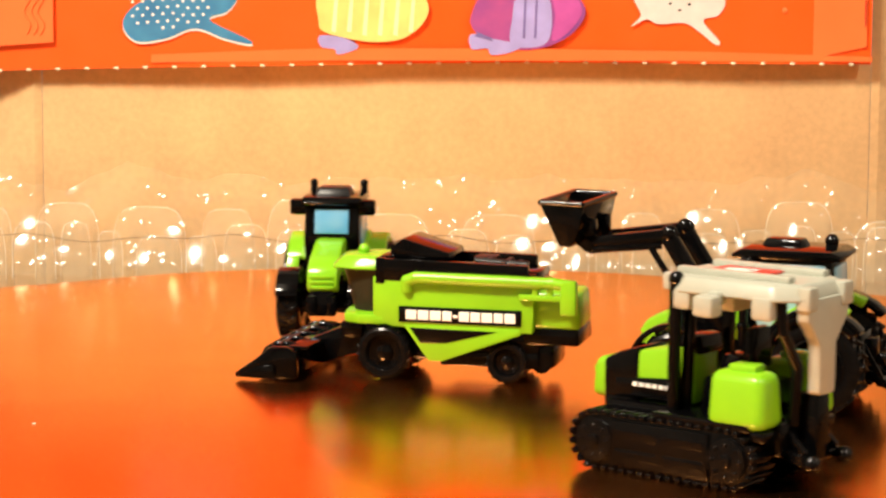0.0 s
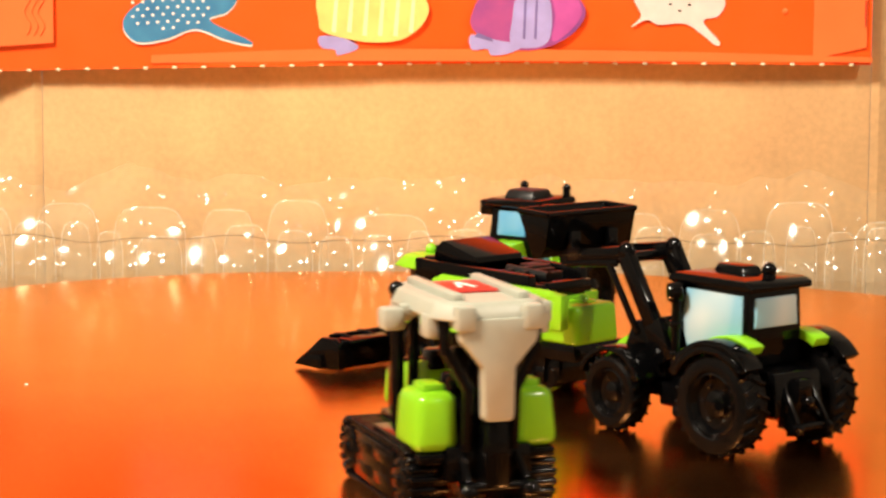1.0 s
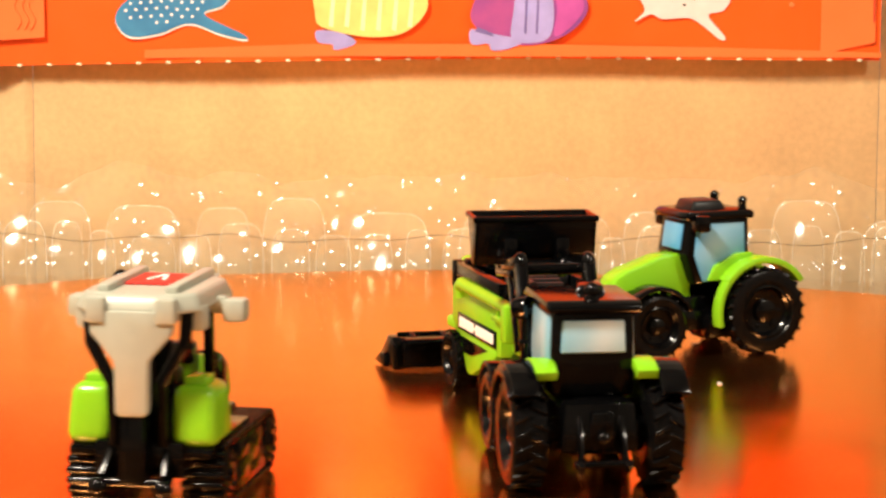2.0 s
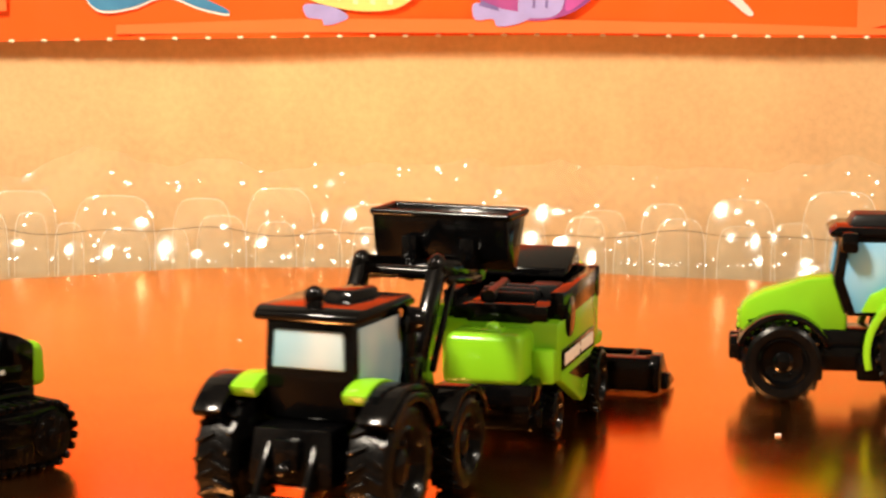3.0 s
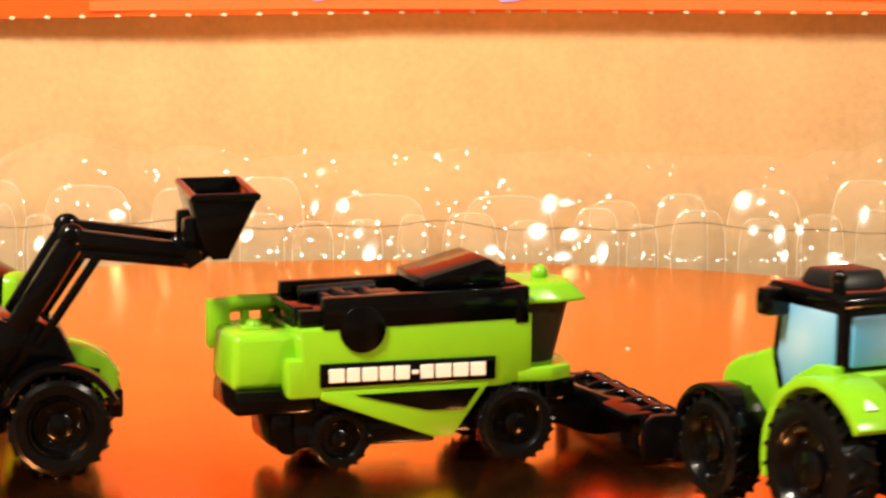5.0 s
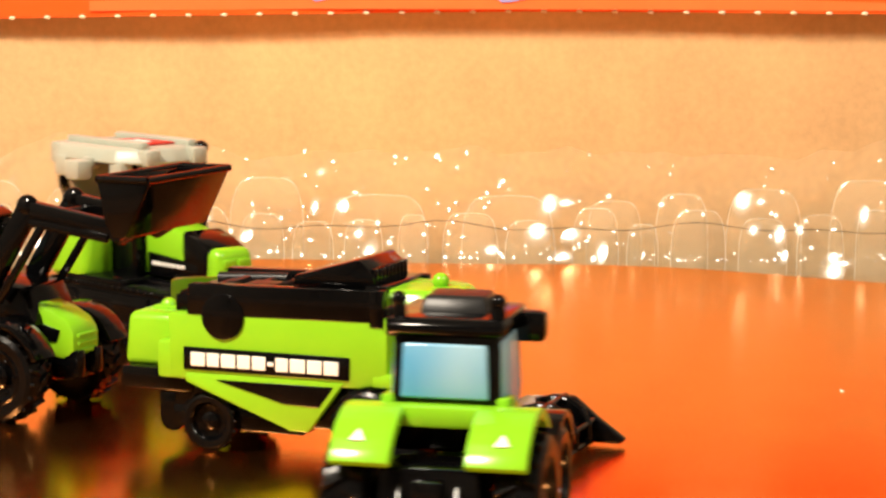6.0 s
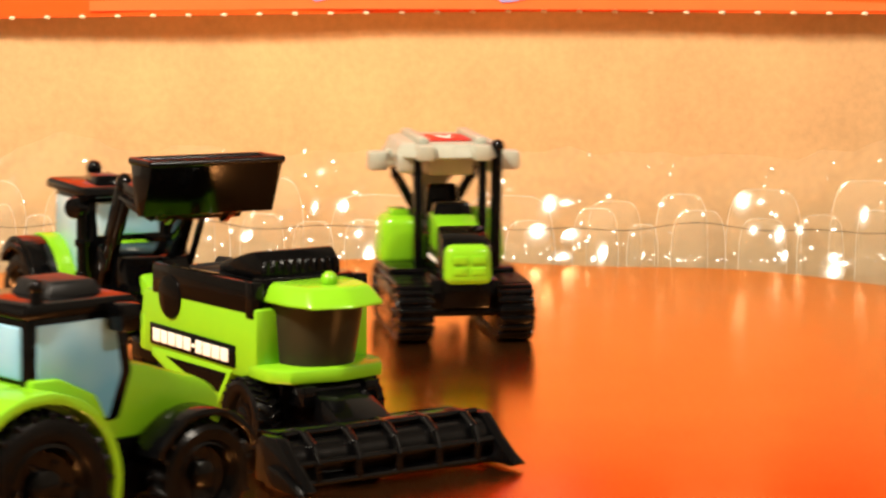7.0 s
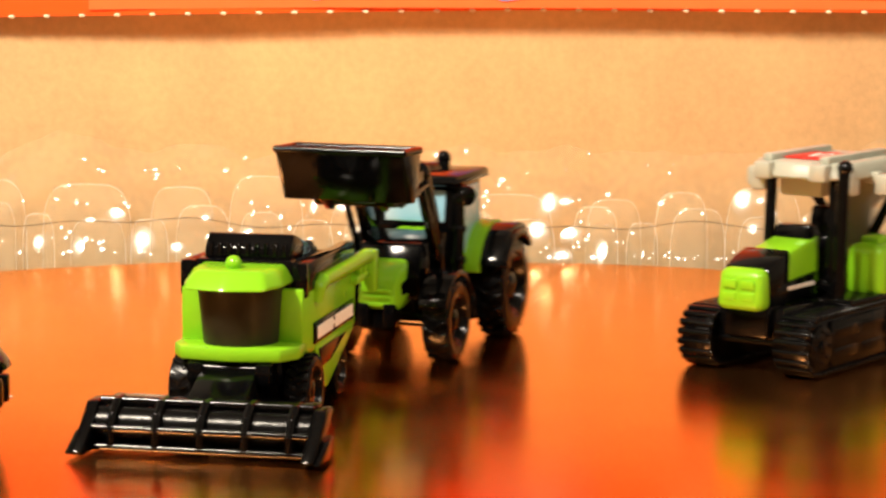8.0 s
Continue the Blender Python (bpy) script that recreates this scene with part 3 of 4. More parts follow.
    bm = prism(new_bm(), [(xr - over, 36.4), (23.4 + over, 36.4), (24.0 + over, 37.4), (23.0, 38.8), (xr + 0.4, 38.9), (xr - over - 0.2, 37.9)], -hw - over * 0.6, hw + over * 0.6, 0.75)
    roof = part("roof", bm, BLACK, cab)
    # guards
    for s in (-1, 1):
        if plain:
            # broad lime guards: a shoulder beside the cab, a lobe behind, a thin tail ahead of the wheel
            bm = arc_guard(new_bm(), (2.5, 11.8), 12.9, 14.6, 36, 146, *sorted((s * 5.4, s * 14.4)))
            arc_guard(bm, (2.5, 11.8), 12.9, 14.4, -16, 38, *sorted((s * 10.8, s * 14.3)))
            prism(bm, [(3.8, 20), (17.5, 20), (15.5, 24), (9, 27.2), (3.8, 27.4)], s * 7.6, s * 9.6, 0.5)
            part("rear_guard", bm, LIME, toy)
            if s > 0:
                part("shelf", box(new_bm(), 0.6, 4.4, -6.2, 6.2, 23.2, 26.4, 0.6), LIME, toy)
        else:
            bm = arc_guard(new_bm(), (2.5, 11.8), 12.8, 14.6, 24, 140, *sorted((s * 12.6, s * 18.2)))
            arc_guard(bm, (2.5, 11.8), 11.6, 13.2, 26, 138, *sorted((s * 17.0, s * 18.9)))
            part("rear_guard", bm, BLACK, toy)
            bm = arc_guard(new_bm(), (2.5, 11.8), 12.8, 15.0, 18, 118, *sorted((s * 8.2, s * 12.8)))
            part("guard_trim", bm, LIME, toy)
        bm = arc_guard(new_bm(), (fx, 9), 9.7, 11.0, 22, 158, *sorted((s * (fy - 3.2), s * (fy + 3.2))))
        bar(bm, (fx - 4.5, s * (fy - 4), 14), (fx - 3.5, s * (fy - 1), 18.4), 2.0, 1.6)
        part("front_guard", bm, BLACK, toy)
    for s in (-1, 1):
        wheel(toy, (2.5, s * (12.6 if plain else 14.2), 11.8), 11.8, 6.8 if plain else 7.6, s)
        wheel(toy, (fx, s * fy, 9.0), 9.0, 6.4, s, 20)
    return cab, roof, hood


def plain_tractor():
    toy = new("toy_tractor", None)
    cab, roof, hood = tractor_base(toy, True)
    bm = box(new_bm(), 9.5, 20.5, -5.2, 5.2, 38.6, 41.2, 0.6, (0.72, 0.86))
    part("hatch", bm, GREY, roof)
    for s in (-1, 1):
        bm = new_bm()
        rod(bm, (6.2, s * 7.4, 38), (6.2, s * 7.4, 41.0), 1.25, 1.05)
        ball(bm, (6.2, s * 7.4, 41.2), 1.3)
        part("beacon", bm, BLACK, roof)
    for s in (-1, 1):
        bm = box(new_bm(), 18.4, 22.2, *sorted((s * 7.6, s * 12.4)), 33.4, 38.0, 0.8)
        part("mirror", bm, BLACK, roof)
        bm = prism(new_bm(), [(-1.1, -1.1), (-1.1, 1.1), (1.1, 0)], 0, 0.25, 0, axis="z")
        bmesh.ops.rotate(bm, verts=bm.verts, matrix=Matrix.Rotation(radians(-38), 3, "Y"))
        bmesh.ops.translate(bm, verts=bm.verts, vec=(-6.5, s * 10.5, 23.3))
        part("mark", bm, PRINT_WHITE, toy)
    return tagged(toy, "lime and black toy tractor with blue windows on the turntable", "toy tractor", "toy farm machines")


def loader_tractor():
    toy = new("toy_loader_tractor", None)
    cab, roof, hood = tractor_base(toy, False)
    bm = new_bm()
    b = box(new_bm(), 9, 20, -3.2, 3.2, 38.4, 40.6, 0.5, (0.8, 0.8))
    bmesh.ops.rotate(b, verts=b.verts, matrix=Matrix.Rotation(radians(-8), 3, "Z"))
    merge(bm, b)
    part("hatch", bm, BLACK, roof)
    bm = rod(new_bm(), (2.6, 0, 38), (2.6, 0, 40.2), 1.7, 1.5)
    ball(bm, (2.6, 0, 40.6), 1.8)
    part("beacon", bm, BLACK, roof)
    for s in (-1, 1):
        bm = rod(new_bm(), (20.5, s * 9.6, 34.4), (22.5, s * 12.4, 34.2), 2.6, 2.2, 14, 0.5)
        part("mirror", bm, BLACK, roof)
    for s in (-1, 1):
        bm = rod(new_bm(), (22.0, s * 9.8, 15), (21.8, s * 9.9, 36.4), 1.3, 1.2, 16)
        for z in (19, 26, 33):
            rod(bm, (21.9, s * 9.85, z), (21.9, s * 9.85, z + 1.6), 1.7, None, 16, 0.3)
        part("exhaust", bm, BLACK, toy)
        bm = box(new_bm(), 8, 18, *sorted((s * 7.5, s * 12.6)), 5.4, 12.5, 1.2)
        rod(bm, (18, s * 10, 7), (21, s * 10, 7), 2.0, None, 14, 0.4)
        part("fuel_tank", bm, BLACK, toy)
    # loader frame saddles the hood
    bm = prism(new_bm(), [(28, 13), (41.4, 13), (42.6, 18.5), (39.4, 25.2), (29, 27.3)], -7.3, 7.3, 0.7)
    part("loader_frame", bm, BLACK, toy)
    # loader arms
    for s in (-1, 1):
        y = s * 7.6
        part("loader_mount", bar(new_bm(), (27, y, 17), (31.5, y, 26), 3.0, 6.0, 0.6), BLACK, toy)
        bm = new_bm()
        bar(bm, (30.2, y, 22.5), (42.0, y, 41.0), 2.9, 4.4, 0.8)
        ball(bm, (41.6, y, 41.1), 2.5, (1, 0.7, 1))
        arm = part("loader_arm", bm, BLACK, toy)
        part("boom", bar(new_bm(), (41.2, y, 40.8), (63.4, y, 37.6), 2.6, 3.8, 0.8), BLACK, arm)
        part("hydraulic_ram", bar(new_bm(), (43, y * 1.2, 38.4), (61, y * 1.2, 36.4), 1.0, 1.6, 0.3), BLACK, arm)
        part("hydraulic_ram", bar(new_bm(), (35.5, y * 1.2, 22.5), (46.0, y * 1.2, 38), 1.1, 1.6, 0.3), BLACK, arm)
    bm = rod(new_bm(), (45, -7.6, 39.2), (45, 7.6, 39.2), 1.3)
    rod(bm, (62.5, -9, 37.4), (62.5, 9, 37.4), 1.5)
    for y in (-6, 6):
        bar(bm, (61, y, 36.2), (66.5, y, 39.6), 2.2, 3.4, 0.5)
        ball(bm, (61.6, y, 37.4), 2.3, (1, 0.7, 1))
    part("loader_link", bm, BLACK, toy)
    # bucket: open trough, lip ahead
    bm = new_bm()
    outer = [(61.8, 48.2), (63.6, 40.0), (65.4, 37.4), (68.2, 37.6), (73.6, 48.5)]
    inner = [(72.4, 48.5), (67.6, 39.0), (66.0, 38.6), (64.8, 40.4), (63.1, 48.2)]
    prism(bm, outer + inner, -13.6, 13.6, 0.2)
    for s in (-1, 1):
        prism(bm, outer, s * 13.0, s * 14.0, 0.25)
    bucket = part("bucket", bm, BLACK, toy, "open black loader bucket")
    bm = rod(new_bm(), (73.1, -14.2, 48.4), (73.1, 14.2, 48.4), 0.75, None, 10)
    rod(bm, (62.3, -14.2, 48.2), (62.3, 14.2, 48.2), 0.75, None, 10)
    for s in (-1, 1):
        rod(bm, (62.3, s * 13.9, 48.2), (73.1, s * 13.9, 48.4), 0.75, None, 10)
    part("bucket_rim", bm, BLACK, bucket)
    for s in (-1, 1):
        part("bucket_bracket", box(new_bm(), 61.0, 64.4, *sorted((s * 4.4, s * 7.6)), 37.6, 44.0, 0.6), BLACK, bucket)
    return tagged(toy, "lime and black toy tractor with a raised front loader", "toy tractor", "toy farm machines")


def combine():
    """Harvester. x ahead, 0 between the side decals."""
    toy = new("toy_combine_harvester", None)
    # lime body
    bm = prism(new_bm(), [(-19, 13.4), (-19.5, 25.4), (22.6, 26.6), (22.6, 15.0), (18, 13.8)], -12.0, 12.0, 0.6)
    body = part("body", bm, LIME, toy)
    for s in (-1, 1):
        # lower side wedge with its dark inset
        bm = prism(new_bm(), [(15.2, 14.8), (-15.8, 14.6), (-16.0, 13.0), (4.8, 5.3), (8.2, 5.3)], *sorted((s * 10.2, s * 12.3)), 0.4)
        wedge = part("side_skirt", bm, LIME, toy)
        bm = prism(new_bm(), [(13.2, 13.9), (-10.0, 13.7), (3.6, 10.2), (10.4, 10.0)], *sorted((s * 11.8, s * 12.55)), 0.2)
        part("inset", bm, BLACK, wedge)
        # name plate: dark strip with white blocks
        bm = box(new_bm(), -16.2, 16.2, *sorted((s * 11.9, s * 12.45)), 15.2, 19.4, 0.25)
        plate = part("name_plate", bm, BLACK, body, "black plate with white lettering blocks")
        bm = new_bm()
        x = -14.6
        for k, w in enumerate((2.8, 2.4, 2.8, 2.5, 2.6, 1.2, 2.4, 2.9, 2.8, 2.8)):
            z0, z1 = (16.9, 17.6) if k == 5 else (16.05, 18.5)
            box(bm, x, x + w, *sorted((s * 12.3, s * 12.62)), z0, z1, 0.08, seg=1)
            x += w + 0.40
        part("lettering", bm, PRINT_WHITE, plate)
    # rear straw hood
    bm = box(new_bm(), -30.8, -16, -7.4, 9.2, 14.2, 24.2, 1.5, (0.96, 0.93), (0.3, 0), seg=3)
    part("straw_hood", bm, LIME, toy)
    bm = ball(new_bm(), (-25, 0, 24.4), 1.7)
    box(bm, -27.5, -22, -2.2, 2.2, 23.4, 24.8, 0.5)
    part("filler_cap", bm, LIME, toy)
    bm = box(new_bm(), -21.8, -15.6, -11.8, -7, 13.2, 20.2, 0.8)
    part("side_box", bm, LIME, toy)
    # unloading auger along the left side
    bm = new_bm()
    pts = [(14.0, 12.0, 23.4), (14.0, 12.5, 26.0), (11.6, 12.7, 27.0), (-24.5, 12.9, 26.8), (-28.4, 12.9, 26.4), (-28.6, 12.9, 20.5)]
    for a, b in zip(pts, pts[1:]):
        rod(bm, a, b, 1.55, None, 12)
    for p in pts[1:-1]:
        ball(bm, p, 1.6)
    box(bm, -30.6, -26.4, 11.3, 14.5, 18.8, 27.8, 0.8)
    box(bm, -28.0, -15.5, 11.6, 13.4, 22.2, 23.8, 0.4)
    for x in (-24.4, -20.6):
        box(bm, x, x + 1.6, 11.9, 13.3, 23.4, 26.2, 0.3)
    part("unloading_auger", bm, LIME, toy)
    # grain tank walls, deck and lid
    bm = box(new_bm(), -19, 20, -9.6, 9.6, 25, 28.4, 0.3)
    tank = part("grain_tank", bm, BLACK, toy)
    for s, rear in ((-1, -15.4), (1, -17.6)):
        bm = prism(new_bm(), [(22.2, 25.8), (22.2, 31.6), (rear, 30.9), (rear - 0.2, 25.2)], *sorted((s * 9.4, s * 12.2)), 0.4)
        part("tank_wall", bm, BLACK, tank)
    part("tank_front", box(new_bm(), 18, 22.0, -9.4, 9.4, 25.8, 32.0, 0.4), BLACK, tank)
    for s in (-1, 1):
        bm = box(new_bm(), 19.9, 22.5, *sorted((s * 9.9, s * 12.32)), 25.0, 31.7, 0.4)
        part("tank_corner", bm, BLACK, tank)
    part("tank_sill", box(new_bm(), -19.4, -15.8, -7, 7, 24.6, 28.8, 0.4), BLACK, tank)
    bm = new_bm()
    prism(bm, [(19.4, 31.2), (19.2, 33.8), (16.6, 36.2), (15.8, 36.3), (4.0, 33.0), (3.6, 31.2)], -8.4, 8.4, 0.35)
    part("tank_lid", bm, BLACK, toy)
    for k in range(5):
        bm = box(new_bm(), -13 + k * 2.6, -11.6 + k * 2.6, -5.6, 5.6, 28.2, 30.2 + (k % 2) * 0.6, 0.3)
        part("engine_rib", bm, GREY, tank)
    part("pipe", rod(new_bm(), (-16, 3, 29.8), (-2, 3, 30.4), 1.2), GREY, tank)
    part("air_box", box(new_bm(), -6, 0, -9, -3, 28.2, 31.0, 0.5), GREY, tank)
    bm = new_bm()
    rod(bm, (-8.4, -12.5, 25.2), (-8.4, -11.0, 25.2), 4.2, None, 28, 0.3)
    part("fan_cover", bm, BLACK, toy)
    for k in range(9):
        bm = box(new_bm(), 18.4, 19.6, -7.6 + k * 1.8, -6.8 + k * 1.8, 31.5, 34.8, 0.1, seg=1)
        part("tank_rib", bm, BLACK, tank)
    # cab
    bm = new_bm()
    deck = [(20, -12), (27, -12.2), (31.5, -9.6), (33.2, 0), (31.5, 9.6), (27, 12.2), (20, 12)]
    prism(bm, deck, 14.2, 16.8, 0.6, axis="z")
    part("cab_deck", bm, LIME, toy)
    bm = new_bm()
    low = [(22, -7.2)] + [(22.5 + 8.5 * math.cos(radians(a)) ** 0.7, 7.0 * math.sin(radians(a))) for a in range(-80, 81, 10)] + [(22, 7.2)]
    b = prism(new_bm(), low, 16.6, 28.4, 0.0, axis="z")
    for v in b.verts:
        if v.co.z > 22:
            v.co.x += 3.2 * max(0, (v.co.x - 23) / 8)
            v.co.y *= 1.12
    merge(bm, b)
    part("cab_glass", bm, SMOKE, toy)
    bm = new_bm()
    for s in (-1, 1):
        box(bm, 20.5, 23.2, *sorted((s * 6.6, s * 11.9)), 16, 26.8, 0.5)
    part("cab_side", bm, LIME, toy)
    bm = new_bm()
    visor = [(20.6, -10.0), (29.5, -9.8), (35.4, -8.0), (37.6, 0), (35.4, 8.0), (29.5, 9.8), (20.6, 10.0)]
    b = prism(new_bm(), visor, 27.9, 31.4, 0.0, axis="z")
    for v in b.verts:
        if v.co.z > 29.5:
            v.co.x = 20.6 + (v.co.x - 20.6) * 0.78
            v.co.y *= 0.80
    merge(bm, bevelled(b, 1.0, 4))
    roof = part("cab_roof", bm, LIME, toy)
    bm = ball(new_bm(), (28.8, 0, 32.2), 1.55)
    part("beacon", bm, LIME, roof)
    # running gear
    bm = box(new_bm(), -20, 26, -8.6, 8.6, 5.2, 14.4, 0.8)
    box(bm, -30.6, -16, -9.2, 9.2, 10.2, 14.6, 0.7, (0.96, 1))
    rod(bm, (20.7, -13, 7), (20.7, 13, 7), 2.4)
    rod(bm, (-12, -10, 5.3), (-12, 10, 5.3), 1.8)
    box(bm, -20, 6, -9, 9, 3.8, 8, 0.6)
    part("chassis", bm, BLACK, toy)
    bm = box(new_bm(), -24, -17.5, -7.5, 7.5, 3.6, 10.6, 1.6)
    rod(bm, (-20.6, -7.8, 5.2), (-20.6, 7.8, 5.2), 2.6)
    part("straw_chopper", bm, BLACK, toy)
    for s in (-1, 1):
        wheel(toy, (20.0, s * 11.2, 7.1), 7.1, 5.2, s, 22, 0.66)
        wheel(toy, (-12, s * 8.9, 5.5), 5.5, 4.2, s, 18, 0.62)
    # feeder and header
    bm = new_bm()
    prism(bm, [(25, 6.5), (25, 13.4), (31, 13.2), (42, 8.8), (42, 2.4), (38, 2.2)], -5.5, 5.5, 0.6)
    box(bm, 27, 33, -8, -5, 10, 14, 0.5)
    box(bm, 27, 33, 5, 8, 10, 14, 0.5)
    rod(bm, (31, -7.5, 12.6), (31, 7.5, 12.6), 1.1)
    part("feeder", bm, BLACK, toy)
    header(toy)
    return tagged(toy, "lime and black toy combine harvester with corn header", "toy harvester", "toy farm machines")


def header(toy):
    """Cutting header: trough, cross bars over the auger, pointed dividers at both ends."""
    bm = new_bm()
    prism(bm, [(41.0, 1.4), (41.0, 8.2), (42.2, 8.6), (42.8, 3.4), (50.5, 1.8), (50.5, 0.9), (42, 0.8)], -20, 20, 0.3)
    prism(bm, [(38.2, 7.8), (38.6, 8.8), (43.6, 9.0), (43.0, 8.0)], -19.6, 19.6, 0.25)
    head = part("header", bm, BLACK, toy)
    part("auger", rod(new_bm(), (46.9, -19.8, 4.6), (46.9, 19.8, 4.6), 3.5, None, 26), RUBBER, head)
    for x, z, r in ((51.4, 4.8, 0.7), (46.2, 9.0, 0.7), (51.6, 1.4, 0.7)):
        part("reel_bar", rod(new_bm(), (x, -20, z), (x, 20, z), r), BLACK, head)
    for k in range(5):
        y = -16.6 + k * 8.3
        bm = new_bm()
        pts = [(41.6, y, 8.2), (44.6, y, 9.0), (47.6, y, 8.9), (50.3, y, 7.2), (51.6, y, 4.6), (51.6, y, 1.6)]
        for a, b in zip(pts, pts[1:]):
            rod(bm, a, b, 0.85, None, 10)
        for p in pts[1:5]:
            ball(bm, p, 0.85, n=10)
        part("reel_arm", bm, BLACK, head)
    for s in (-1, 1):
        bm = prism(new_bm(), [(40.6, 0.6), (40.6, 7.4), (43, 9.0), (47.6, 9.0), (52.0, 5.4), (57.6, 1.5), (56.6, 0.6), (47, 0.6)], *sorted((s * 20.0, s * 22.4)), 0.5)
        prism(bm, [(46, 0.6), (46.6, 4.4), (50.6, 4.0), (57.2, 0.9)], *sorted((s * 22.0, s * 23.6)), 0.3)
        part("divider", bm, BLACK, head)


def crawler():
    """Crawler tractor. x ahead, 0 under the roof's middle."""
    toy = new("toy_crawler_tractor", None)
    x0, x1, h = -14.0, 33.4, 13.6
    r = h / 2
    for s in (-1, 1):
        y0, y1 = sorted((s * 7.4, s * 15.8))
        pts = []
        rr = r - 0.7
        for k in range(13):
            a = radians(90 - 180 * k / 12)
            pts.append((x1 - r + rr * math.cos(a), r + rr * math.sin(a)))
        for k in range(13):
            a = radians(270 - 180 * k / 12)
            pts.append((x0 + r + rr * math.cos(a), r + rr * math.sin(a)))
        bm = prism(new_bm(), pts, y0 + 0.8, y1 - 0.8, 0.4)
        spots = []
        for k in range(46):
            # cleats all round the belt
            run = x1 - x0 - 2 * r
            total = 2 * run + 2 * math.pi * r
            d = total * k / 46
            if d < run:
                p, a = (x0 + r + d, 2 * r - 0.7), 0
            elif d < run + math.pi * r:
                a = (d - run) / r
                p = (x1 - r + (r - 0.7) * math.sin(a), r + (r - 0.7) * math.cos(a))
            elif d < 2 * run + math.pi * r:
                p, a = (x1 - r - (d - run - math.pi * r), 0.7), math.pi
            else:
                a = math.pi + (d - 2 * run - math.pi * r) / r
                p = (x0 + r + (r - 0.7) * math.sin(a), r + (r - 0.7) * math.cos(a))
            spots.append((p, a))
        track = part("track", bm, BLACK, toy)
        cleat_mesh = finish(box(new_bm(), -0.95, 0.95, y0, y1, -0.6, 0.66, 0.4, (0.66, 1), seg=3), BLACK)
        for p, a in spots:
            cleat = new("cleat", cleat_mesh)
            cleat.parent = track
            cleat.matrix_basis = Matrix.Translation((p[0] * MM, 0, p[1] * MM)) @ Matrix.Rotation(a, 4, "Y")
        y = s * 15.1
        for x, q in ((x0 + r, 4.7), (x1 - r, 4.7)):
            bm = new_bm()
            rod(bm, (x, y - s * 0.3, r), (x, y + s * 0.8, r), q, None, 26, 0.3)
            for k in range(8):
                a = k * math.pi / 4
                ball(bm, (x + q * 0.72 * math.cos(a), y + s * 0.8, r + q * 0.72 * math.sin(a)), 0.5, n=8)
            rod(bm, (x, y, r), (x, y + s * 1.5, r), q * 0.3, None, 14, 0.2)
            part("sprocket", bm, RUBBER, track)
        bm = box(new_bm(), x0 + 11.2, x1 - 11.2, *sorted((y - s * 0.2, y + s * 0.75)), 1.9, 11.8, 0.5)
        part("side_plate", bm, BLACK, track)
        for z in (3.3, 7.9):
            for xa, xb in ((x0 + 12.4, 8.6), (10.2, x1 - 12.4)):
                part("slot", box(new_bm(), xa, xb, *sorted((y + s * 0.3, y + s * 0.82)), z, z + 2.5, 0.25), BLACK, track)
    bm = box(new_bm(), -10, 29, -8, 8, 6, 14.5, 0.8)
    box(bm, 23.6, 31.4, -5.5, 5.5, 8, 15, 0.8)
    rod(bm, (28.5, -9, 7), (28.5, 9, 7), 1.0)
    box(bm, -12, 12, -15, 15, 13.0, 14.8, 0.4)
    box(bm, -11, 6, -6, 6, 14, 22, 0.8, (0.9, 0.9))
    part("chassis", bm, BLACK, toy)
    # hood
    bm = prism(new_bm(), [(8, 15), (29, 14.6), (29, 22.6), (22, 25.6), (8, 28.2)], -5.0, 5.0, 1.1)
    hood = part("hood", bm, LIME, toy)
    bm = prism(new_bm(), [(22.4, 14.4), (31.4, 14.4), (31.4, 22.8), (27.4, 24.8), (22.2, 26.4)], -5.6, 5.6, 0.9)
    part("hood_band", bm, BLACK, hood)
    bm = box(new_bm(), 29.6, 35.0, -5.6, 5.6, 14.0, 23.0, 1.9, (0.92, 0.92), (-0.5, 0), seg=4)
    part("nose", bm, LIME, hood)
    for y in (-2.1, 2.1):
        for z in (16.4, 19.0):
            part("headlight", box(new_bm(), 34.2, 35.1, y - 1.7, y + 1.7, z - 0.2, z + 1.7, 0.3), LIME, hood)
    bm = prism(new_bm(), [(10, 15.2), (28, 15.2), (28, 19.0), (10, 20.4)], -5.7, 5.7, 0.3)
    part("side_grille", bm, BLACK, hood)
    bm = new_bm()
    for s in (-1, 1):
        for k in range(7):
            x = 12 + k * 1.7
            box(bm, x, x + 1.2, *sorted((s * 5.6, s * 5.9)), 17.6, 18.5, 0.05, seg=1)
    part("lettering", bm, PRINT_WHITE, hood)
    bm = box(new_bm(), 6.5, 12.5, -4.6, 4.6, 26, 30.2, 0.7, (0.8, 0.9))
    part("dashboard", bm, BLACK, toy)
    # tanks behind the cab
    for s in (-1, 1):
        bm = box(new_bm(), -15.6, -1.4, *sorted((s * 6.0, s * 15.4)), 13.4, 25.4, 2.3, (0.90, 0.90), (0.4, -s * 0.5), seg=4)
        box(bm, -11.8, -5.2, *sorted((s * 7.8, s * 12.4)), 24.4, 26.8, 0.6)
        part("tank", bm, LIME, toy)
    # cab frame
    for s in (-1, 1):
        bm = new_bm()
        bar(bm, (8.5, s * 7.6, 14), (7.0, s * 7.8, 41.5), 2.0, 2.2, 0.4)
        part("front_pillar", bm, BLACK, toy)
        bm = new_bm()
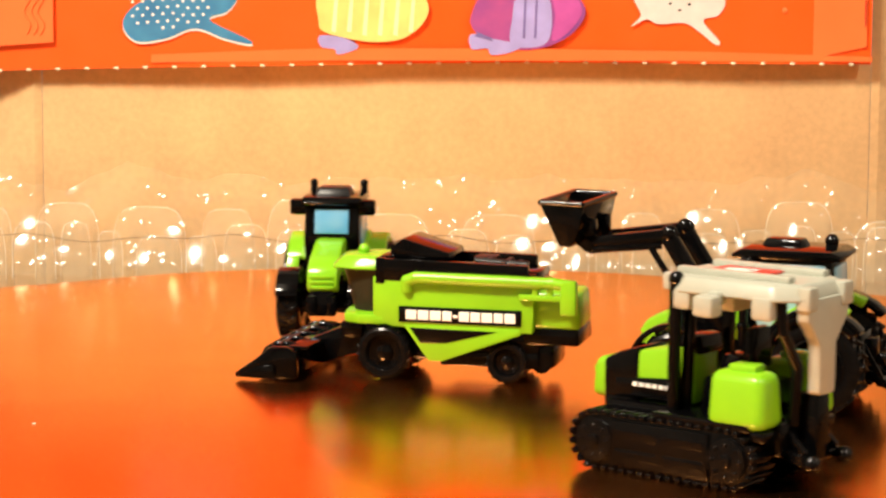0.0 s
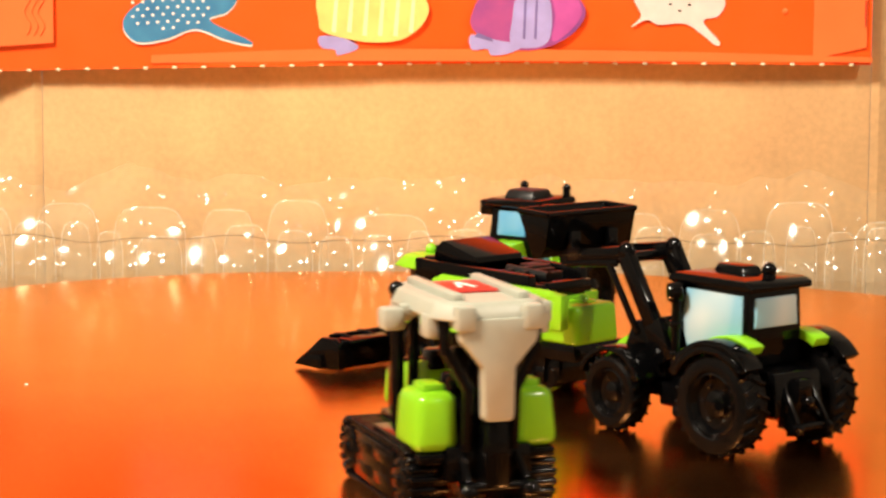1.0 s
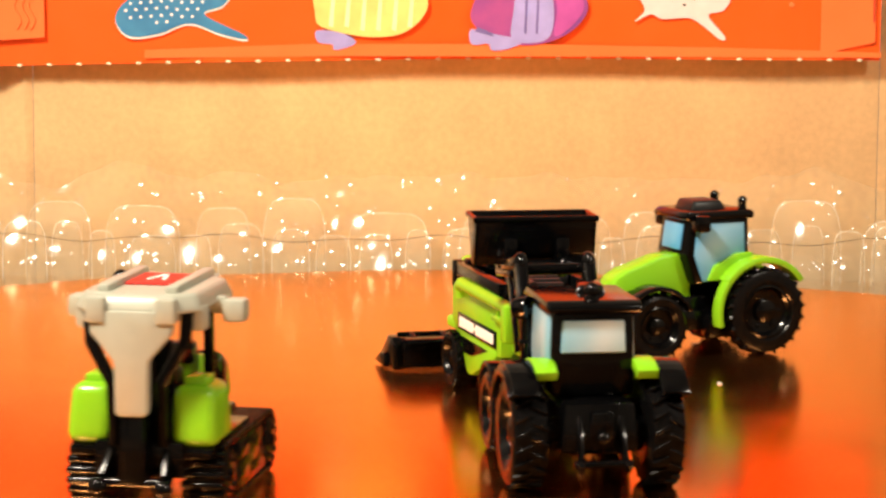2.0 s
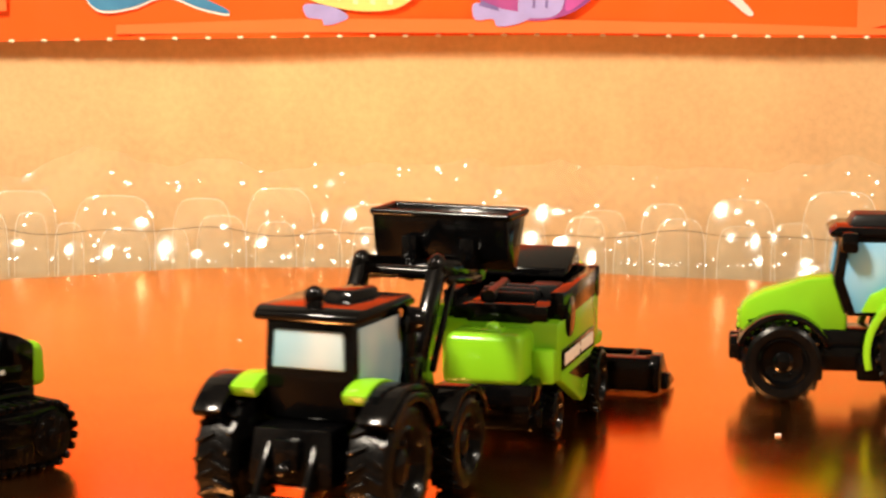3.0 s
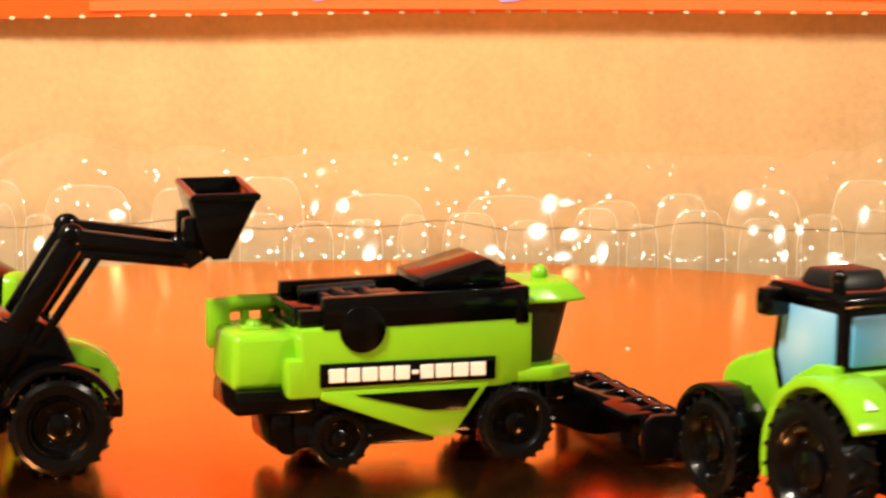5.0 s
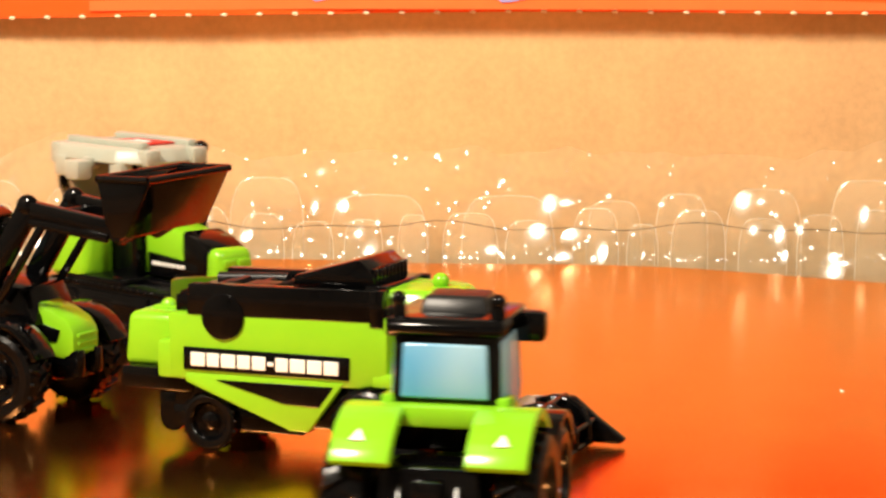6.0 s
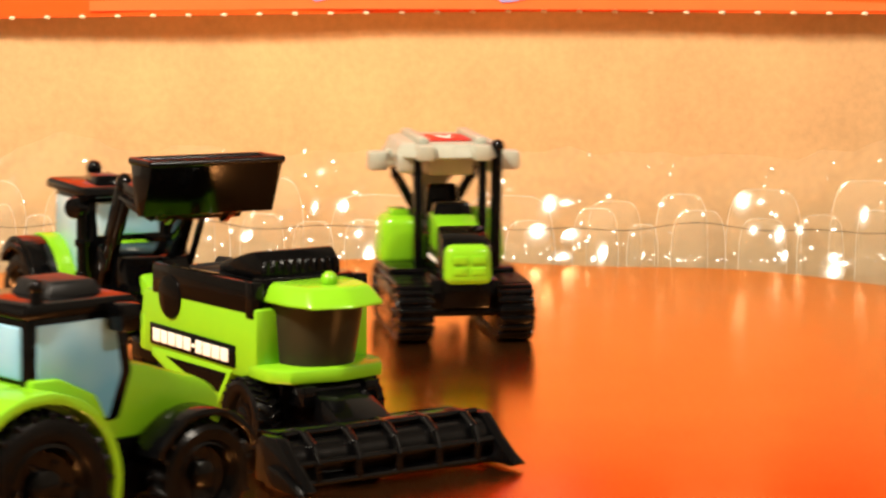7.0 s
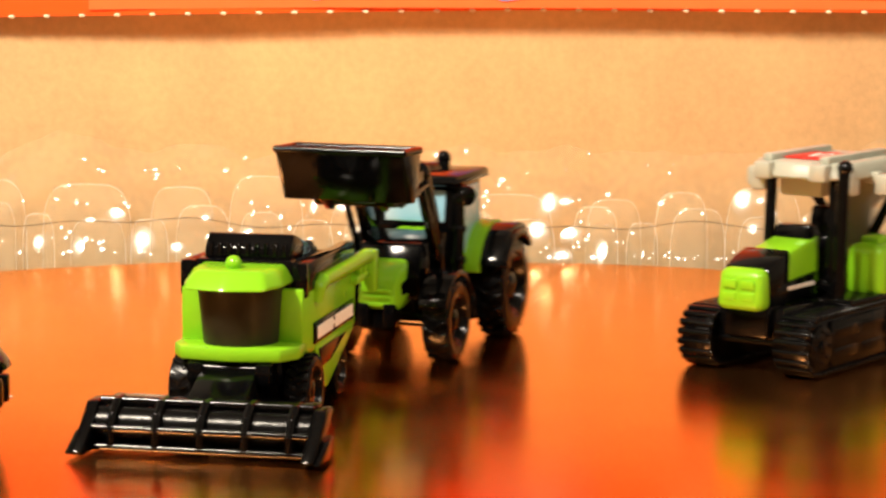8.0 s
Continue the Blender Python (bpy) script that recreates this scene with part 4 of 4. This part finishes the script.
        for a, b in (((-16.6, s * 4.8, 14), (-17.4, s * 4.9, 26.5)), ((-17.4, s * 4.9, 26.2), (-16.5, s * 9.4, 34)), ((-16.5, s * 9.4, 33.4), (-16.0, s * 9.8, 41))):
            rod(bm, a, b, 1.25, None, 10)
        for p in ((-17.4, s * 4.9, 26.4), (-16.5, s * 9.4, 33.8)):
            ball(bm, p, 1.25, n=10)
        part("rear_pillar", bm, BLACK, toy)
    bm = rod(new_bm(), (9.6, 10.4, 14), (9.2, 10.8, 42.0), 1.45, 1.35, 14)
    ball(bm, (8.9, 11.0, 43.0), 1.75)
    bar(bm, (9.6, 10.4, 16), (9.6, 6, 18), 2, 2, 0.3)
    part("exhaust", bm, BLACK, toy)
    bm = box(new_bm(), -4, 3, -4.5, 4.5, 20, 27, 1.0, (0.7, 0.9))
    box(bm, -6, -3, -4.5, 4.5, 24, 33, 0.8, (0.7, 0.8))
    part("seat", bm, BLACK, toy)
    # white roof with its rear column
    bm = new_bm()
    plan = [(-21.6, -8.6), (-16, -12.8), (7.5, -13.2), (12.8, -8.8), (13.8, 0), (12.8, 8.8), (7.5, 13.2), (-16, 12.8), (-21.6, 8.6)]
    b = prism(new_bm(), plan, 40.4, 44.0, 0.0, axis="z")
    for v in b.verts:
        if v.co.z > 42:
            v.co.x = -4 + (v.co.x + 4) * 0.90
            v.co.y *= 0.88
    merge(bm, bevelled(b, 0.9, 3))
    roof = part("roof", bm, WHITE, toy, "cream-white cab roof")
    for s in (-1, 1):
        bm = new_bm()
        box(bm, -17, 11, *sorted((s * 5.6, s * 8.2)), 43.2, 45.4, 0.6)
        box(bm, -22.4, -19, *sorted((s * 5.0, s * 9.0)), 38.6, 43.6, 0.6)
        box(bm, 10.4, 14.2, *sorted((s * 4.6, s * 8.8)), 40.0, 43.8, 0.7)
        part("roof_rail", bm, WHITE, roof)
    bm = box(new_bm(), -7.5, 6.5, -5.2, 5.2, 44.0, 44.6, 0.2)
    part("roof_sticker", bm, RED, roof, "red square sticker")
    bm = new_bm()
    for a, b in (((-3.5, -1.6), (3.5, -0.2)), ((3.5, 0.2), (-3.5, 1.6))):
        bar(bm, (a[0], a[1], 44.65), (b[0], b[1], 44.65), 0.9, 0.2, 0)
    part("sticker_mark", bm, PRINT_WHITE, roof)
    for s in (-1, 1):
        bm = box(new_bm(), -4.6, 0.4, *sorted((s * 13.6, s * 18.2)), 36.6, 41.2, 0.9)
        box(bm, -3.6, -0.6, *sorted((s * 10.5, s * 14.2)), 39.0, 41.6, 0.5)
        part("mirror", bm, WHITE, roof)
        bm = box(new_bm(), -15.6, -10.6, *sorted((s * 8.8, s * 13.0)), 36.4, 41.4, 0.9)
        box(bm, 4.6, 9.0, *sorted((s * 8.6, s * 12.6)), 36.8, 41.4, 0.9)
        part("work_light", bm, WHITE, roof)
    bm = box(new_bm(), -2, 8.6, -5.4, 5.4, 36.2, 41.0, 0.8)
    part("roof_lining", bm, WHITE, roof)
    bm = prism(new_bm(), [(-8.4, 41), (8.4, 41), (8.0, 36.5), (3.4, 31.2), (3.2, 21.2), (2.6, 20.4), (-2.6, 20.4), (-3.2, 21.2), (-3.4, 31.2), (-8.0, 36.5)], -21.8, -18.8, 0.6, axis="x")
    part("rear_column", bm, WHITE, toy, "cream-white column under the roof")
    # rear linkage
    bm = box(new_bm(), -21.4, -13.5, -2.9, 2.9, 7, 20.5, 0.7, (0.8, 0.8), (-0.6, 0))
    box(bm, -16.5, -9, -9, 9, 7.5, 14.6, 0.6)
    part("hitch_post", bm, BLACK, toy)
    for s in (-1, 1):
        bm = new_bm()
        bar(bm, (-12, s * 5.5, 9), (-22.5, s * 6.5, 6.4), 1.8, 2.6)
        bar(bm, (-12, s * 5.0, 16.5), (-20.5, s * 6.3, 8.2), 1.4, 1.8)
        ball(bm, (-22.3, s * 6.5, 6.6), 2.0)
        part("lift_arm", bm, BLACK, toy)
        bm = box(new_bm(), -15.5, -12, *sorted((s * 7, s * 14.5)), 11.2, 13.4, 0.5)
        part("rear_step", bm, BLACK, toy)
    bm = rod(new_bm(), (-20, -7.5, 7.2), (-20, 7.5, 7.2), 1.1)
    part("draw_bar", bm, BLACK, toy)
    return tagged(toy, "lime toy crawler tractor with tracks and cream-white roof", "toy tractor", "toy farm machines")


# ---- build ----
table()
room()
turntable = disc()
box_behind, box_flap = carton()
fibres(box_flap)
prints(box_flap)
blister()


def crumb(x, y, size, seed):
    random.seed(seed)
    bm = new_bm()
    bmesh.ops.create_icosphere(bm, subdivisions=1, radius=size)
    for v in bm.verts:
        v.co *= random.uniform(0.7, 1.2)
        v.co.z = max(v.co.z * 0.35, -0.3 * size) + 0.3 * size
    return tagged(part("paper_crumb", bm, PRINT_WHITE), "tiny white paper crumb on the orange card", "crumb", "paper crumbs"), (x, y, 0)


TOYS = [
    (combine(), (0.00625, 0.02840, 188.05)),
    (loader_tractor(), (0.10448, 0.02639, 181.43)),
    (crawler(), (0.10281, -0.06119, 162.81)),
    (plain_tractor(), (-0.06331, 0.10110, -73.14)),
    crumb(-0.0641, -0.0730, 0.55, 1),
    crumb(-0.0071, 0.0803, 0.75, 2),
]

TURN = [(0.0, -21.15), (0.5, -36.7), (1.0, -52.15), (1.5, -66.95), (1.7, -72.80), (2.8, -106.05), (3.0, -112.0), (3.5, -125.86), (4.0, -139.48),
        (4.5, -151.40), (4.8, -161.76), (5.0, -169.30), (5.2, -177.5), (6.3, -217.88), (6.5, -224.53), (6.7, -231.1), (6.9, -238.6), (7.2, -251.91),
        (7.5, -265.32), (8.0, -288.59)]


def turn_at(t):
    """The turntable's angle: a smooth curve through the known turns."""
    ts, vs = [a for a, _ in TURN], [b for _, b in TURN]
    slope = []
    for i in range(len(ts)):
        a, b = max(0, i - 1), min(len(ts) - 1, i + 1)
        if a == i or b == i:
            slope.append((vs[b] - vs[a]) / (ts[b] - ts[a]))
            continue
        h0, h1 = ts[i] - ts[a], ts[b] - ts[i]
        slope.append(((vs[i] - vs[a]) / h0 * h1 + (vs[b] - vs[i]) / h1 * h0) / (h0 + h1))
    i = max(k for k in range(len(ts) - 1) if ts[k] <= t + 1e-9)
    w = ts[i + 1] - ts[i]
    u = (t - ts[i]) / w
    return ((2 * u ** 3 - 3 * u * u + 1) * vs[i] + (u ** 3 - 2 * u * u + u) * w * slope[i]
            + (3 * u * u - 2 * u ** 3) * vs[i + 1] + (u ** 3 - u * u) * w * slope[i + 1])


def motions():
    times = [k / 10 for k in range(81)]
    walk(turntable, [(t, pose(0, 0, 0, 0, 0, turn_at(t))) for t in times])
    for toy, (x, y, heading) in TOYS:
        walk(toy, [(t, pose(0, 0, 0, 0, 0, turn_at(t)) @ pose(x, y, 0, 0, 0, heading)) for t in times])


motions()
